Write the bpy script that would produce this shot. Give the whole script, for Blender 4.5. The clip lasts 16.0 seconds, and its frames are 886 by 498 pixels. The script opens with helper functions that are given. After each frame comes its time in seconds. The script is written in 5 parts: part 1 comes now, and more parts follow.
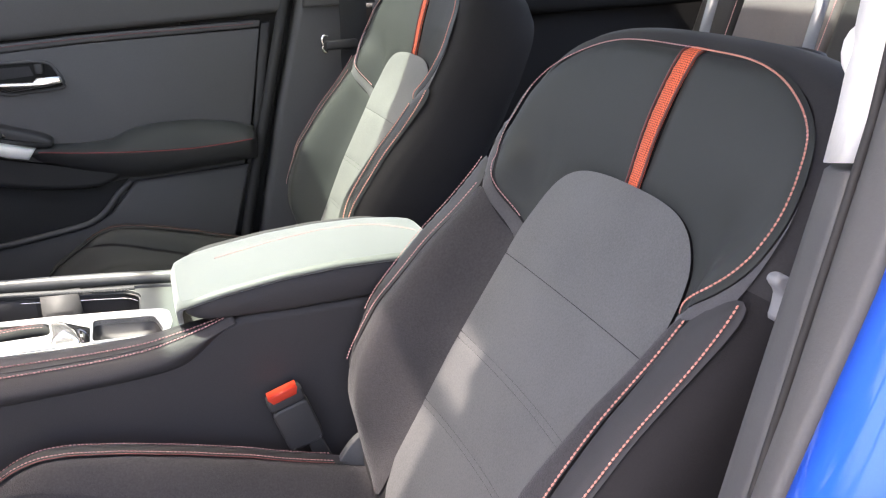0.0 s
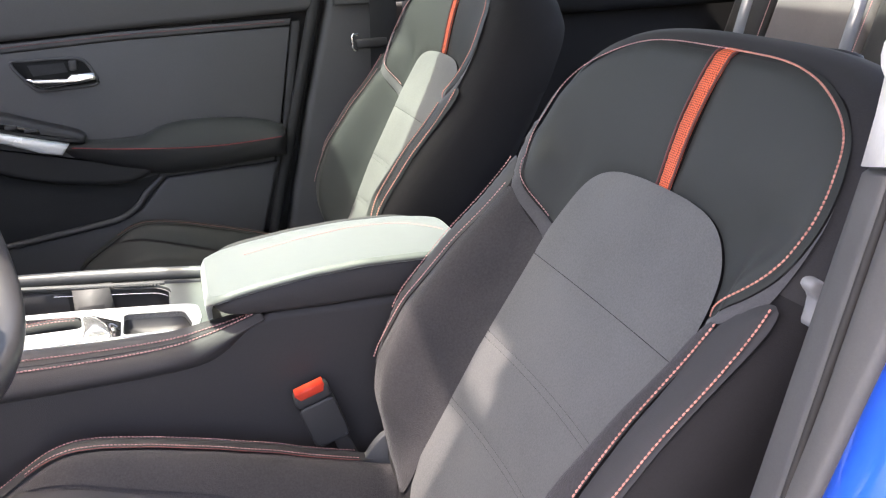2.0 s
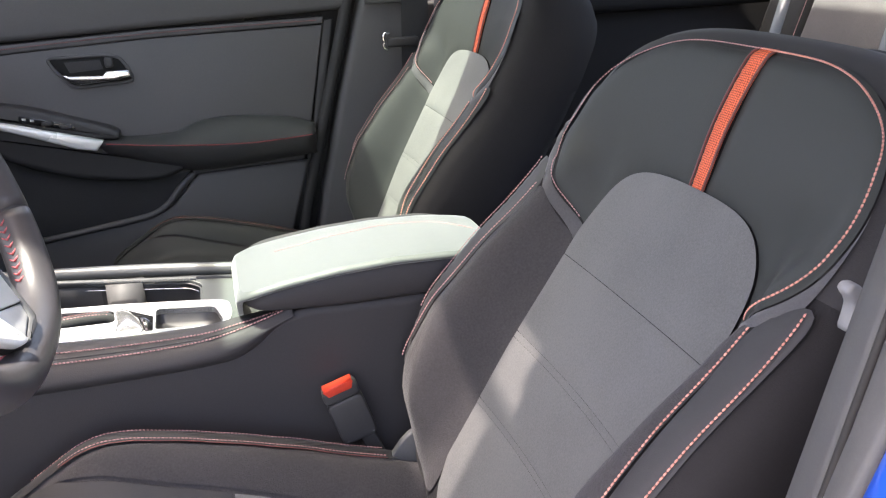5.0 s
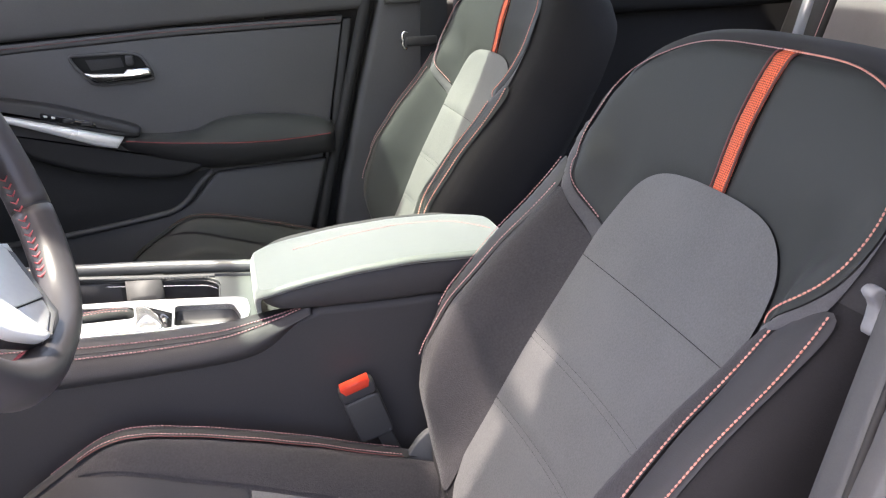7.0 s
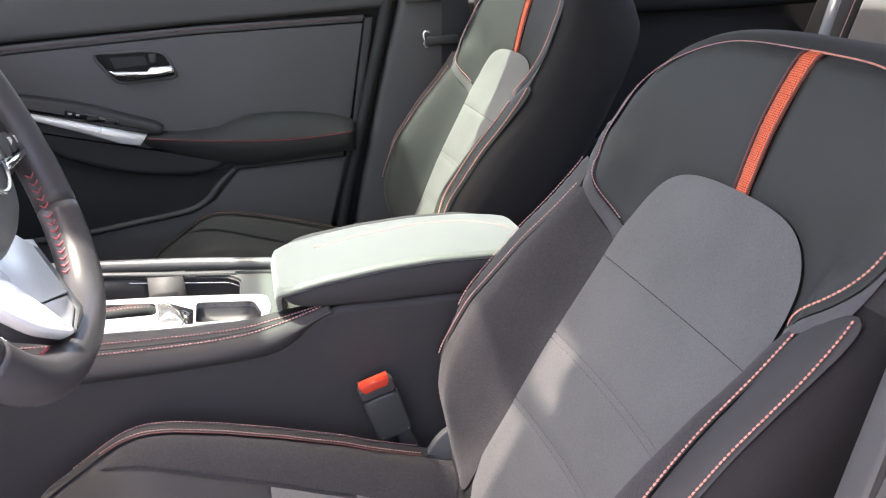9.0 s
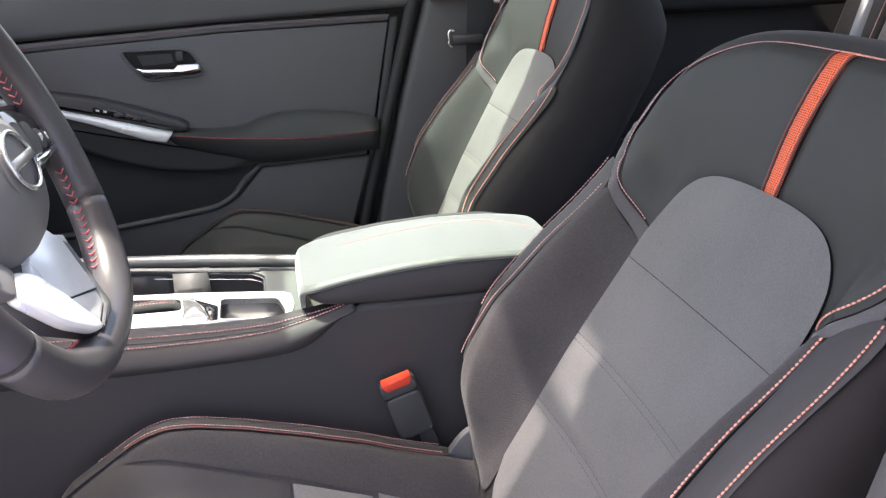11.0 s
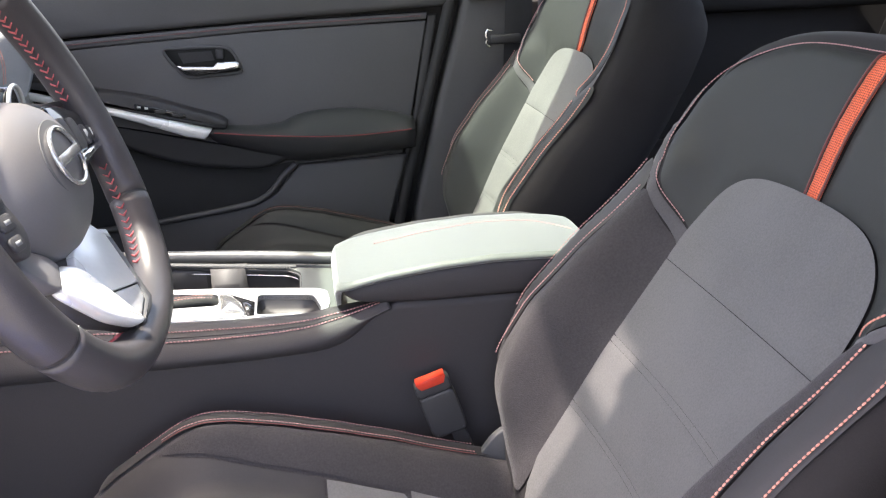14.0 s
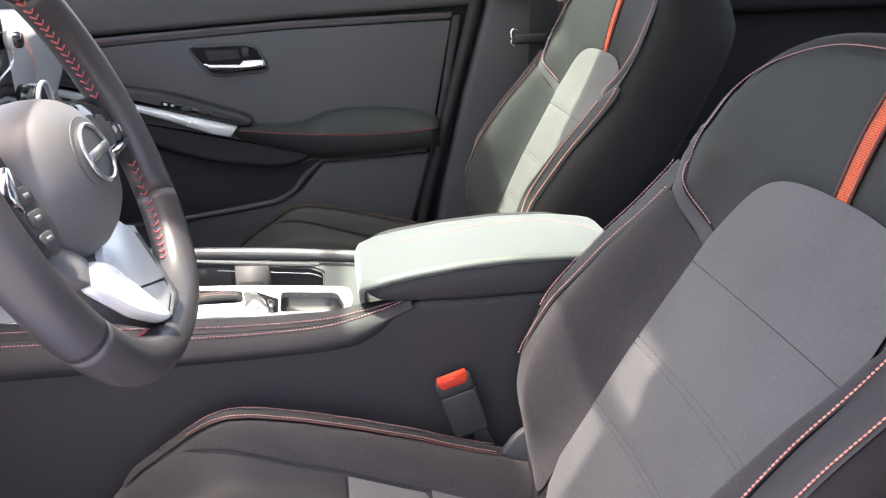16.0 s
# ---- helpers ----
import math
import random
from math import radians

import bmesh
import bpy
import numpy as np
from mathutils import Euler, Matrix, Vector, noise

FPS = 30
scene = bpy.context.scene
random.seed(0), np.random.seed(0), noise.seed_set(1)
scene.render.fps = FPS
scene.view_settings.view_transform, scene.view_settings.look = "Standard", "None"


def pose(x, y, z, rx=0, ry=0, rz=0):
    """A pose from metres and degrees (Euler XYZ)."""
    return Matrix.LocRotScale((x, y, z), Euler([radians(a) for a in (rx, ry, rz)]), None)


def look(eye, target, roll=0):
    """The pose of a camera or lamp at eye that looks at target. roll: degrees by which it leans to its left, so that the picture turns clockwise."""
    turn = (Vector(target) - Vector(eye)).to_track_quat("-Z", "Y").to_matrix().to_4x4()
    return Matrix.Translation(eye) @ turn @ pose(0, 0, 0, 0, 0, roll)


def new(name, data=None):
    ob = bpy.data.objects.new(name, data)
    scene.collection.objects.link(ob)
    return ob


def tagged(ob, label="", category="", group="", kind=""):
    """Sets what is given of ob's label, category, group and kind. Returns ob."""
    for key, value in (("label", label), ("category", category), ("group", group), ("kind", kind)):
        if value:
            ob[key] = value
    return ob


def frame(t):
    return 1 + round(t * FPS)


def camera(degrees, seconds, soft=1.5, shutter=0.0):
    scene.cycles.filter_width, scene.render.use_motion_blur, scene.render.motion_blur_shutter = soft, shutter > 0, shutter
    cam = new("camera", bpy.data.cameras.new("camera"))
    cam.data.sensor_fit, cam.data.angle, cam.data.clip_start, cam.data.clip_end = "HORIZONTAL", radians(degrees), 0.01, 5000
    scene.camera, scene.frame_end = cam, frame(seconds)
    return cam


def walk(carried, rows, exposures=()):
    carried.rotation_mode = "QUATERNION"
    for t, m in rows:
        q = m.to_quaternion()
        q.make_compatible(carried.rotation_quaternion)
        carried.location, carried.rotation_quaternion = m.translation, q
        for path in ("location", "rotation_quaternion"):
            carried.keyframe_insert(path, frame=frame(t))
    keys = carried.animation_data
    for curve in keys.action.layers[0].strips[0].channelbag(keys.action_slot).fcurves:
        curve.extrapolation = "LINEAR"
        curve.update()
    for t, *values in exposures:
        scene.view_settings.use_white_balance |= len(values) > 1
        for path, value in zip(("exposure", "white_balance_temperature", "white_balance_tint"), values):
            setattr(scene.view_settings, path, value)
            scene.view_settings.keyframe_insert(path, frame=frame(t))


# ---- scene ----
LENS = 54.79
cam = camera(LENS, 16.0, soft=1.2)
# t, eye x y z, yaw, pitch, lean
ROWS = [
    (0.0, -0.1024, -0.9808, 1.0888, -18.441, -20.095, 2.474),
    (0.5, -0.1032, -0.9808, 1.0890, -17.999, -20.084, 2.449),
    (1.0, -0.1041, -0.9805, 1.0892, -17.515, -20.086, 2.398),
    (1.5, -0.1048, -0.9805, 1.0894, -17.076, -20.091, 2.388),
    (2.0, -0.1054, -0.9801, 1.0895, -16.647, -20.100, 2.362),
    (2.5, -0.1062, -0.9802, 1.0897, -16.201, -20.100, 2.376),
    (3.0, -0.1065, -0.9799, 1.0896, -15.837, -20.106, 2.353),
    (3.5, -0.1067, -0.9794, 1.0894, -15.531, -20.098, 2.345),
    (4.0, -0.1071, -0.9793, 1.0894, -15.236, -20.098, 2.337),
    (6.5, -0.1097, -0.9786, 1.0894, -13.909, -20.061, 2.228),
    (7.0, -0.1105, -0.9784, 1.0895, -13.595, -20.075, 2.188),
    (7.5, -0.1110, -0.9785, 1.0897, -13.265, -20.088, 2.199),
    (8.0, -0.1112, -0.9782, 1.0898, -12.938, -20.084, 2.196),
    (8.5, -0.1118, -0.9782, 1.0898, -12.613, -20.078, 2.170),
    (9.0, -0.1126, -0.9780, 1.0900, -12.286, -20.089, 2.129),
    (11.5, -0.1165, -0.9773, 1.0902, -10.424, -20.078, 2.039),
    (12.0, -0.1171, -0.9774, 1.0903, -10.050, -20.071, 2.059),
    (12.5, -0.1176, -0.9773, 1.0904, -9.650, -20.074, 2.031),
    (13.0, -0.1181, -0.9771, 1.0904, -9.207, -20.074, 2.034),
    (13.5, -0.1186, -0.9768, 1.0907, -8.819, -20.097, 2.025),
    (14.0, -0.1191, -0.9768, 1.0907, -8.461, -20.085, 2.009),
    (14.5, -0.1197, -0.9765, 1.0907, -8.123, -20.083, 1.972),
    (15.0, -0.1204, -0.9763, 1.0910, -7.790, -20.095, 1.961),
    (15.5, -0.1210, -0.9762, 1.0911, -7.390, -20.094, 1.919),
    (16.0, -0.1221, -0.9760, 1.0910, -6.973, -20.091, 1.864),
]
walk(cam, [(t, pose(x, y, z, 90 + pitch, 0, yaw) @ pose(0, 0, 0, 0, 0, -lean)) for t, x, y, z, yaw, pitch, lean in ROWS],
     exposures=[(0.0, 3.34, 7180, 18), (16.0, 3.34, 7180, 18)])

# ---- light ----
SUN_DIR = Vector((0.25, -0.05, -1.0)).normalized()   # the way the sunlight travels
world = bpy.data.worlds.new("sky")
scene.world = world
world.use_nodes = True
sky = world.node_tree.nodes.new("ShaderNodeTexSky")
sky.sky_type, sky.sun_disc = "NISHITA", False
sky.sun_elevation = math.asin(-SUN_DIR.z)
sky.sun_rotation = math.atan2(-SUN_DIR.x, -SUN_DIR.y)
sky.dust_density, sky.ozone_density = 5.0, 0.6
world.node_tree.links.new(sky.outputs[0], world.node_tree.nodes["Background"].inputs[0])
world.node_tree.nodes["Background"].inputs[1].default_value = 0.10
sun = new("sun", bpy.data.lights.new("sun", "SUN"))
sun.data.energy, sun.data.angle, sun.data.color = 1.55, radians(1.2), (0.96, 1.0, 0.94)
sun.matrix_world = look((0, 0, 6), Vector((0, 0, 6)) + SUN_DIR)


# ---- materials ----
def material(name, colour, rough=0.5, metal=0.0, grain=0.0, scale=400.0, vary=0.12, vscale=9.0, sheen=0.0, coat=0.0, bump_kind="noise", spec=0.5):
    """A surface with colour variation at two scales and a fine relief (grain in mm, at scale per metre)."""
    m = bpy.data.materials.new(name)
    m.use_nodes = True
    nt = m.node_tree
    n, l = nt.nodes, nt.links
    b = n["Principled BSDF"]
    b.inputs["Roughness"].default_value, b.inputs["Metallic"].default_value = rough, metal
    b.inputs["Specular IOR Level"].default_value = spec
    b.inputs["Sheen Weight"].default_value = sheen
    b.inputs["Sheen Roughness"].default_value = 0.45
    b.inputs["Coat Weight"].default_value = coat
    tc = n.new("ShaderNodeTexCoord")
    big = n.new("ShaderNodeTexNoise")
    big.inputs["Scale"].default_value, big.inputs["Detail"].default_value = vscale, 4.0
    fine = n.new("ShaderNodeTexNoise")
    fine.inputs["Scale"].default_value, fine.inputs["Detail"].default_value = scale * 0.6, 3.0
    for t in (big, fine):
        l.new(tc.outputs["Object"], t.inputs["Vector"])
    add = n.new("ShaderNodeMath")
    add.operation = "ADD"
    l.new(big.outputs[0], add.inputs[0]), l.new(fine.outputs[0], add.inputs[1])
    ramp = n.new("ShaderNodeMapRange")
    ramp.inputs[1].default_value, ramp.inputs[2].default_value = 0.6, 1.4
    ramp.inputs[3].default_value, ramp.inputs[4].default_value = 1 - vary, 1 + vary
    l.new(add.outputs[0], ramp.inputs[0])
    mul = n.new("ShaderNodeVectorMath")
    mul.operation = "SCALE"
    mul.inputs[0].default_value = colour
    l.new(ramp.outputs[0], mul.inputs["Scale"])
    l.new(mul.outputs[0], b.inputs["Base Color"])
    rr = n.new("ShaderNodeMapRange")
    rr.inputs[3].default_value, rr.inputs[4].default_value = max(0.02, rough - 0.08), min(1, rough + 0.08)
    l.new(big.outputs[0], rr.inputs[0]), l.new(rr.outputs[0], b.inputs["Roughness"])
    if grain:
        if bump_kind == "cells":
            t = n.new("ShaderNodeTexVoronoi")
        elif bump_kind == "weave":
            t = n.new("ShaderNodeTexWave")
            t.inputs["Distortion"].default_value, t.inputs["Detail"].default_value = 1.5, 1.0
            t.bands_direction = "DIAGONAL"
        else:
            t = n.new("ShaderNodeTexNoise")
            t.inputs["Detail"].default_value = 3.0
        t.inputs["Scale"].default_value = scale
        l.new(tc.outputs["Object"], t.inputs["Vector"])
        bp = n.new("ShaderNodeBump")
        bp.inputs["Strength"].default_value, bp.inputs["Distance"].default_value = 0.6, grain / 1000
        l.new(t.outputs[0], bp.inputs["Height"])
        l.new(bp.outputs[0], b.inputs["Normal"])
    return m


LEATHER = material("black_leatherette", (0.0450, 0.0474, 0.0452), 0.45, grain=0.12, scale=1400, vary=0.08, sheen=0.04, spec=0.15, bump_kind="cells")
# Paler than SIDE: sunlight on lid and dash is put into colour and sheen.
SUNLIT_TRIM = material("sunlit_leatherette", (0.104, 0.109, 0.105), 0.50, grain=0.2, scale=900, vary=0.06, sheen=0.7, bump_kind="cells")
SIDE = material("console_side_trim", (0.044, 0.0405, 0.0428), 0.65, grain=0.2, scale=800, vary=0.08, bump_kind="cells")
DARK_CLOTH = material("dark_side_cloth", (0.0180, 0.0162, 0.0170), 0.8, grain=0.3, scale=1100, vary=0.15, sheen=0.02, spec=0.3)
CLOTH = material("black_cloth", (0.043, 0.039, 0.041), 0.85, grain=1.0, scale=750, vary=0.35, sheen=0.15)
SUEDE = material("grey_suede_cloth", (0.148, 0.1465, 0.1425), 0.9, grain=0.45, scale=1000, vary=0.22, sheen=0.08)
KNIT = material("grey_knit", (0.080, 0.077, 0.081), 0.85, grain=0.5, scale=900, vary=0.2, sheen=0.3)
STITCH = material("red_thread", (0.80, 0.34, 0.26), 0.6, vary=0.25, scale=700, sheen=0.2)
PINK = material("pale_red_thread", (0.66, 0.34, 0.33), 0.6, vary=0.3, scale=700, sheen=0.2)
RIM_LEATHER = material("smooth_rim_leather", (0.060, 0.0545, 0.0570), 0.36, grain=0.12, scale=1200, vary=0.07, bump_kind="cells")
HUB = material("satin_hub_plastic", (0.145, 0.139, 0.141), 0.42, grain=0.08, scale=1200, vary=0.05)
DECK = material("pale_grey_deck", (0.118, 0.126, 0.120), 0.40, vary=0.05, spec=0.5)
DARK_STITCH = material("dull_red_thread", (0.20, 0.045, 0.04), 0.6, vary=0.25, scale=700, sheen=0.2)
DOOR_RED = material("muted_red_thread", (0.33, 0.06, 0.06), 0.6, vary=0.2, scale=700)
DARK_RED = material("dark_red_thread", (0.47, 0.10, 0.105), 0.6, vary=0.2, scale=700)
COVER = material("grey_side_cloth", (0.038, 0.0362, 0.037), 0.85, grain=0.2, scale=900, vary=0.12, sheen=0.12, spec=0.3)
PIPING = material("dull_red_piping", (0.16, 0.055, 0.05), 0.6, vary=0.2)
ORANGE = material("orange_red_mesh", (0.95, 0.19, 0.08), 0.65, grain=0.6, scale=800, vary=0.2, bump_kind="cells")


def net_pattern(m, scale, dark, lean):
    """Turns a material's colour dark between the holes of a woven net that lies in a plane leaning back."""
    n, l = m.node_tree.nodes, m.node_tree.links
    b = n["Principled BSDF"]
    src = b.inputs["Base Color"].links[0].from_socket
    tc, dot, sep, com = n.new("ShaderNodeTexCoord"), n.new("ShaderNodeVectorMath"), n.new("ShaderNodeSeparateXYZ"), n.new("ShaderNodeCombineXYZ")
    vor, ramp, mix = n.new("ShaderNodeTexVoronoi"), n.new("ShaderNodeMapRange"), n.new("ShaderNodeMix")
    dot.operation = "DOT_PRODUCT"
    dot.inputs[1].default_value = (math.sin(radians(lean)), 0, math.cos(radians(lean)))
    l.new(tc.outputs["Object"], dot.inputs[0]), l.new(tc.outputs["Object"], sep.inputs[0])
    l.new(sep.outputs["Y"], com.inputs["X"]), l.new(dot.outputs["Value"], com.inputs["Y"])
    vor.inputs["Scale"].default_value, vor.inputs["Randomness"].default_value = scale, 0.15
    l.new(com.outputs[0], vor.inputs["Vector"])
    ramp.inputs[1].default_value, ramp.inputs[2].default_value = 0.30, 0.62
    l.new(vor.outputs["Distance"], ramp.inputs[0])
    mix.data_type = "RGBA"
    l.new(ramp.outputs[0], mix.inputs["Factor"])
    l.new(src, mix.inputs[6])
    mix.inputs[7].default_value = (*dark, 1)
    l.new(mix.outputs[2], b.inputs["Base Color"])


net_pattern(ORANGE, 520, (0.30, 0.03, 0.015), 28)
PLASTIC = material("dark_grained_plastic", (0.036, 0.035, 0.036), 0.55, grain=0.2, scale=700, vary=0.1, bump_kind="cells")
SOFT = material("soft_black_trim", (0.074, 0.0715, 0.073), 0.6, grain=0.2, scale=800, vary=0.08, bump_kind="cells")
GREY = material("grey_pillar_plastic", (0.088, 0.089, 0.092), 0.6, grain=0.15, scale=700, vary=0.08)
LEVER = material("light_grey_plastic", (0.26, 0.26, 0.265), 0.5, vary=0.06)
# Darker copy of the cushion trim for the passenger seat; shade in the colour.
SEAT_SHADED = material("shaded_seat_trim", (0.020, 0.0225, 0.0222), 0.62, grain=0.15, scale=1000, vary=0.1, spec=0.3)
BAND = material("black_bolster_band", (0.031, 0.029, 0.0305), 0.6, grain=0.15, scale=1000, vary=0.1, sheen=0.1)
PALE = material("pale_pillar_trim", (0.76, 0.75, 0.72), 0.7, grain=0.15, scale=500, vary=0.06)
CHROME = material("chrome", (0.78, 0.78, 0.78), 0.12, metal=1.0, vary=0.03)
SATIN = material("satin_silver", (0.66, 0.66, 0.65), 0.36, metal=0.35, vary=0.04)
POST = material("polished_post", (0.82, 0.82, 0.81), 0.2, metal=0.55, vary=0.03)
BRIGHT = material("silver_paint", (0.90, 0.90, 0.88), 0.28, metal=0.3, vary=0.03)
EMBLEM = material("brushed_emblem", (0.55, 0.55, 0.56), 0.22, metal=0.8, vary=0.12, vscale=120)
RAIL = material("grey_silver_rail", (0.12, 0.122, 0.122), 0.38, metal=0.2, vary=0.05)
DOME = material("brushed_bright_metal", (0.62, 0.62, 0.61), 0.16, metal=0.85, vary=0.25, vscale=60)
PIANO = material("gloss_black", (0.012, 0.012, 0.013), 0.12, vary=0.05, coat=0.4)
# Near-black tone that stands in for the shade of the handle hollow.
RECESS_BLACK = material("recess_shade_black", (0.008, 0.008, 0.008), 0.6, vary=0.05, spec=0.2)
# Rear door trim far darker than SOFT: the cabin's deep shade is painted in.
REAR_SHADED = material("shaded_rear_trim", (0.019, 0.018, 0.0185), 0.75, grain=0.2, scale=700, vary=0.1, spec=0.25)
BUCKLE = material("black_buckle_plastic", (0.050, 0.049, 0.051), 0.5, grain=0.05, scale=900, vary=0.06)
RUBBER = material("rubber_seal", (0.024, 0.023, 0.023), 0.7, vary=0.12)
BLUE = material("blue_metallic_paint", (0.006, 0.06, 0.42), 0.28, metal=0.25, vary=0.08, coat=1.0, scale=2500)
RED = material("red_button", (0.75, 0.06, 0.03), 0.35, vary=0.06)
CARPET = material("dark_carpet", (0.018, 0.018, 0.019), 0.95, grain=1.2, scale=500, vary=0.3)
# Dark tone for the shade inside the door's hollows.
HOLLOW_SHADE = material("hollow_shade_sheet", (0.034, 0.033, 0.034), 0.95, grain=0.5, scale=700, vary=0.2)
HEADLINER = material("grey_headliner", (0.33, 0.335, 0.33), 0.9, vary=0.06, grain=0.2, scale=900)
ASPHALT = material("pale_concrete", (0.22, 0.215, 0.20), 0.9, grain=3, scale=120, vary=0.3, vscale=1.5)
BELT = material("black_belt_webbing", (0.02, 0.02, 0.021), 0.7, grain=0.4, scale=500, bump_kind="weave")


def glass(name, tint):
    m = bpy.data.materials.new(name)
    m.use_nodes = True
    n, l = m.node_tree.nodes, m.node_tree.links
    t, g, mix = n.new("ShaderNodeBsdfTransparent"), n.new("ShaderNodeBsdfGlossy"), n.new("ShaderNodeMixShader")
    t.inputs[0].default_value, g.inputs["Roughness"].default_value, mix.inputs[0].default_value = (*tint, 1), 0.03, 0.04
    l.new(t.outputs[0], mix.inputs[1]), l.new(g.outputs[0], mix.inputs[2]), l.new(mix.outputs[0], n["Material Output"].inputs[0])
    return m


CLEAR = glass("windscreen_glass", (0.95, 0.96, 0.955))
ROOF_GLASS = glass("green_roof_glass", (0.84, 0.92, 0.875))
# Grey filter, added to weaken the sun patches on the driver seat.
DIM_GLASS = glass("dimming_panel_glass", (0.70, 0.675, 0.685))
DIM_REAR_GLASS = glass("dark_rear_glass", (0.50, 0.51, 0.51))

# ---- mesh helpers ----
def part(name, mesh, mat, parent=None, label="", smooth=True):
    """Links a bmesh or mesh as one object under a thing or a part (world coordinates kept)."""
    if isinstance(mesh, bmesh.types.BMesh):
        data = bpy.data.meshes.new(name)
        bmesh.ops.recalc_face_normals(mesh, faces=mesh.faces)
        mesh.to_mesh(data)
        mesh.free()
    else:
        data = mesh
    for p in data.polygons:
        p.use_smooth = smooth
    data.materials.append(mat)
    ob = new(name, data)
    if parent is not None:
        ob.parent = parent
        base = parent if parent.parent is None else parent.parent
        if parent.parent is None:
            ob.location = -Vector(base.location)
    return tagged(ob, label) if label else ob


def thing(name, at, label, category, kind="", group=""):
    ob = new(name)
    ob.location = at
    ob.empty_display_size = 0.05
    return tagged(ob, label, category, group, kind)


def from_lists(verts, faces):
    me = bpy.data.meshes.new("m")
    me.from_pydata([tuple(v) for v in verts], [], faces)
    bm = bmesh.new()
    bm.from_mesh(me)
    bpy.data.meshes.remove(me)
    return bm


def spline(pts, n=8, closed=False):
    """Catmull-Rom through the points, n steps a span."""
    p = [np.array(q, float) for q in pts]
    k = len(p)
    out = []
    for i in range(k if closed else k - 1):
        a, b, c, d = (p[(i - 1) % k], p[i], p[(i + 1) % k], p[(i + 2) % k]) if closed else (p[max(i - 1, 0)], p[i], p[i + 1], p[min(i + 2, k - 1)])
        for s in range(n):
            t = s / n
            out.append(0.5 * (2 * b + (c - a) * t + (2 * a - 5 * b + 4 * c - d) * t * t + (3 * b - a - 3 * c + d) * t ** 3))
    if not closed:
        out.append(p[-1])
    return out


def resample(pts, step):
    p = np.array(pts, float)
    s = np.concatenate([[0], np.cumsum(np.linalg.norm(np.diff(p, axis=0), axis=1))])
    n = max(2, int(round(s[-1] / step)) + 1)
    q = np.linspace(0, s[-1], n)
    return np.stack([np.interp(q, s, p[:, k]) for k in range(p.shape[1])], 1)


def table(xs, ys, smooth=0.02):
    """A smooth one-dimensional function through a table."""
    g = np.linspace(xs[0], xs[-1], 400)
    y = np.interp(g, xs, ys)
    w = max(1, int(smooth / (g[1] - g[0])))
    ker = np.hanning(2 * w + 3)
    ker /= ker.sum()
    y = np.convolve(np.pad(y, len(ker) // 2, mode="edge"), ker, mode="valid")[:400]
    return lambda v: float(np.interp(v, g, y))


def tube(path, radius, sides=10, cap=True, flat=1.0, up=(0, 0, 1)):
    """A round or flattened bar swept along a path of points; radius may be a list."""
    p = [Vector(q) for q in path]
    n = len(p)
    r = radius if hasattr(radius, "__len__") else [radius] * n
    verts, faces = [], []
    for i in range(n):
        d = (p[min(i + 1, n - 1)] - p[max(i - 1, 0)]).normalized()
        a = d.cross(Vector(up))
        a = a.normalized() if a.length > 1e-4 else d.orthogonal().normalized()
        b = d.cross(a)
        for k in range(sides):
            t = 2 * math.pi * k / sides
            verts.append(p[i] + r[i] * (math.cos(t) * a + math.sin(t) * b * flat))
    for i in range(n - 1):
        for k in range(sides):
            j = (k + 1) % sides
            faces.append((i * sides + k, i * sides + j, (i + 1) * sides + j, (i + 1) * sides + k))
    if cap:
        faces.append(tuple(range(sides))[::-1])
        faces.append(tuple((n - 1) * sides + k for k in range(sides)))
    return from_lists(verts, faces)


def loft(rings, close_ring=True, cap=True):
    """Skin over rings of equally many points."""
    n = len(rings[0])
    verts = [v for r in rings for v in r]
    faces = []
    for i in range(len(rings) - 1):
        for k in range(n if close_ring else n - 1):
            j = (k + 1) % n
            faces.append((i * n + k, i * n + j, (i + 1) * n + j, (i + 1) * n + k))
    if cap and close_ring:
        faces.append(tuple(range(n))[::-1])
        faces.append(tuple((len(rings) - 1) * n + k for k in range(n)))
    return from_lists(verts, faces)


def block(x0, x1, y0, y1, z0, z1, bevel=0.004, seg=2):
    bm = bmesh.new()
    bmesh.ops.create_cube(bm, size=1)
    for v in bm.verts:
        v.co = Vector(((x0 + x1) / 2 + v.co.x * (x1 - x0), (y0 + y1) / 2 + v.co.y * (y1 - y0), (z0 + z1) / 2 + v.co.z * (z1 - z0)))
    if bevel:
        bmesh.ops.bevel(bm, geom=bm.edges[:], offset=bevel, segments=seg, affect="EDGES", profile=0.5)
    return bm


def prism(outline, depth, place, bevel=0.003, seg=2):
    """A plate: a closed 2D outline given depth; place maps (a, b, c) to the world, c from 0 to depth."""
    bm = bmesh.new()
    vs = [bm.verts.new((a, b, 0)) for a, b in outline]
    f = bm.faces.new(vs)
    ex = bmesh.ops.extrude_face_region(bm, geom=[f])
    for v in ex["geom"]:
        if isinstance(v, bmesh.types.BMVert):
            v.co.z += depth
    bmesh.ops.recalc_face_normals(bm, faces=bm.faces)
    if bevel:
        edges = [e for e in bm.edges if abs(e.verts[0].co.z - e.verts[1].co.z) < 1e-9]
        bmesh.ops.bevel(bm, geom=edges, offset=bevel, segments=seg, affect="EDGES", profile=0.5)
    for v in bm.verts:
        v.co = Vector(place(*v.co))
    return bm


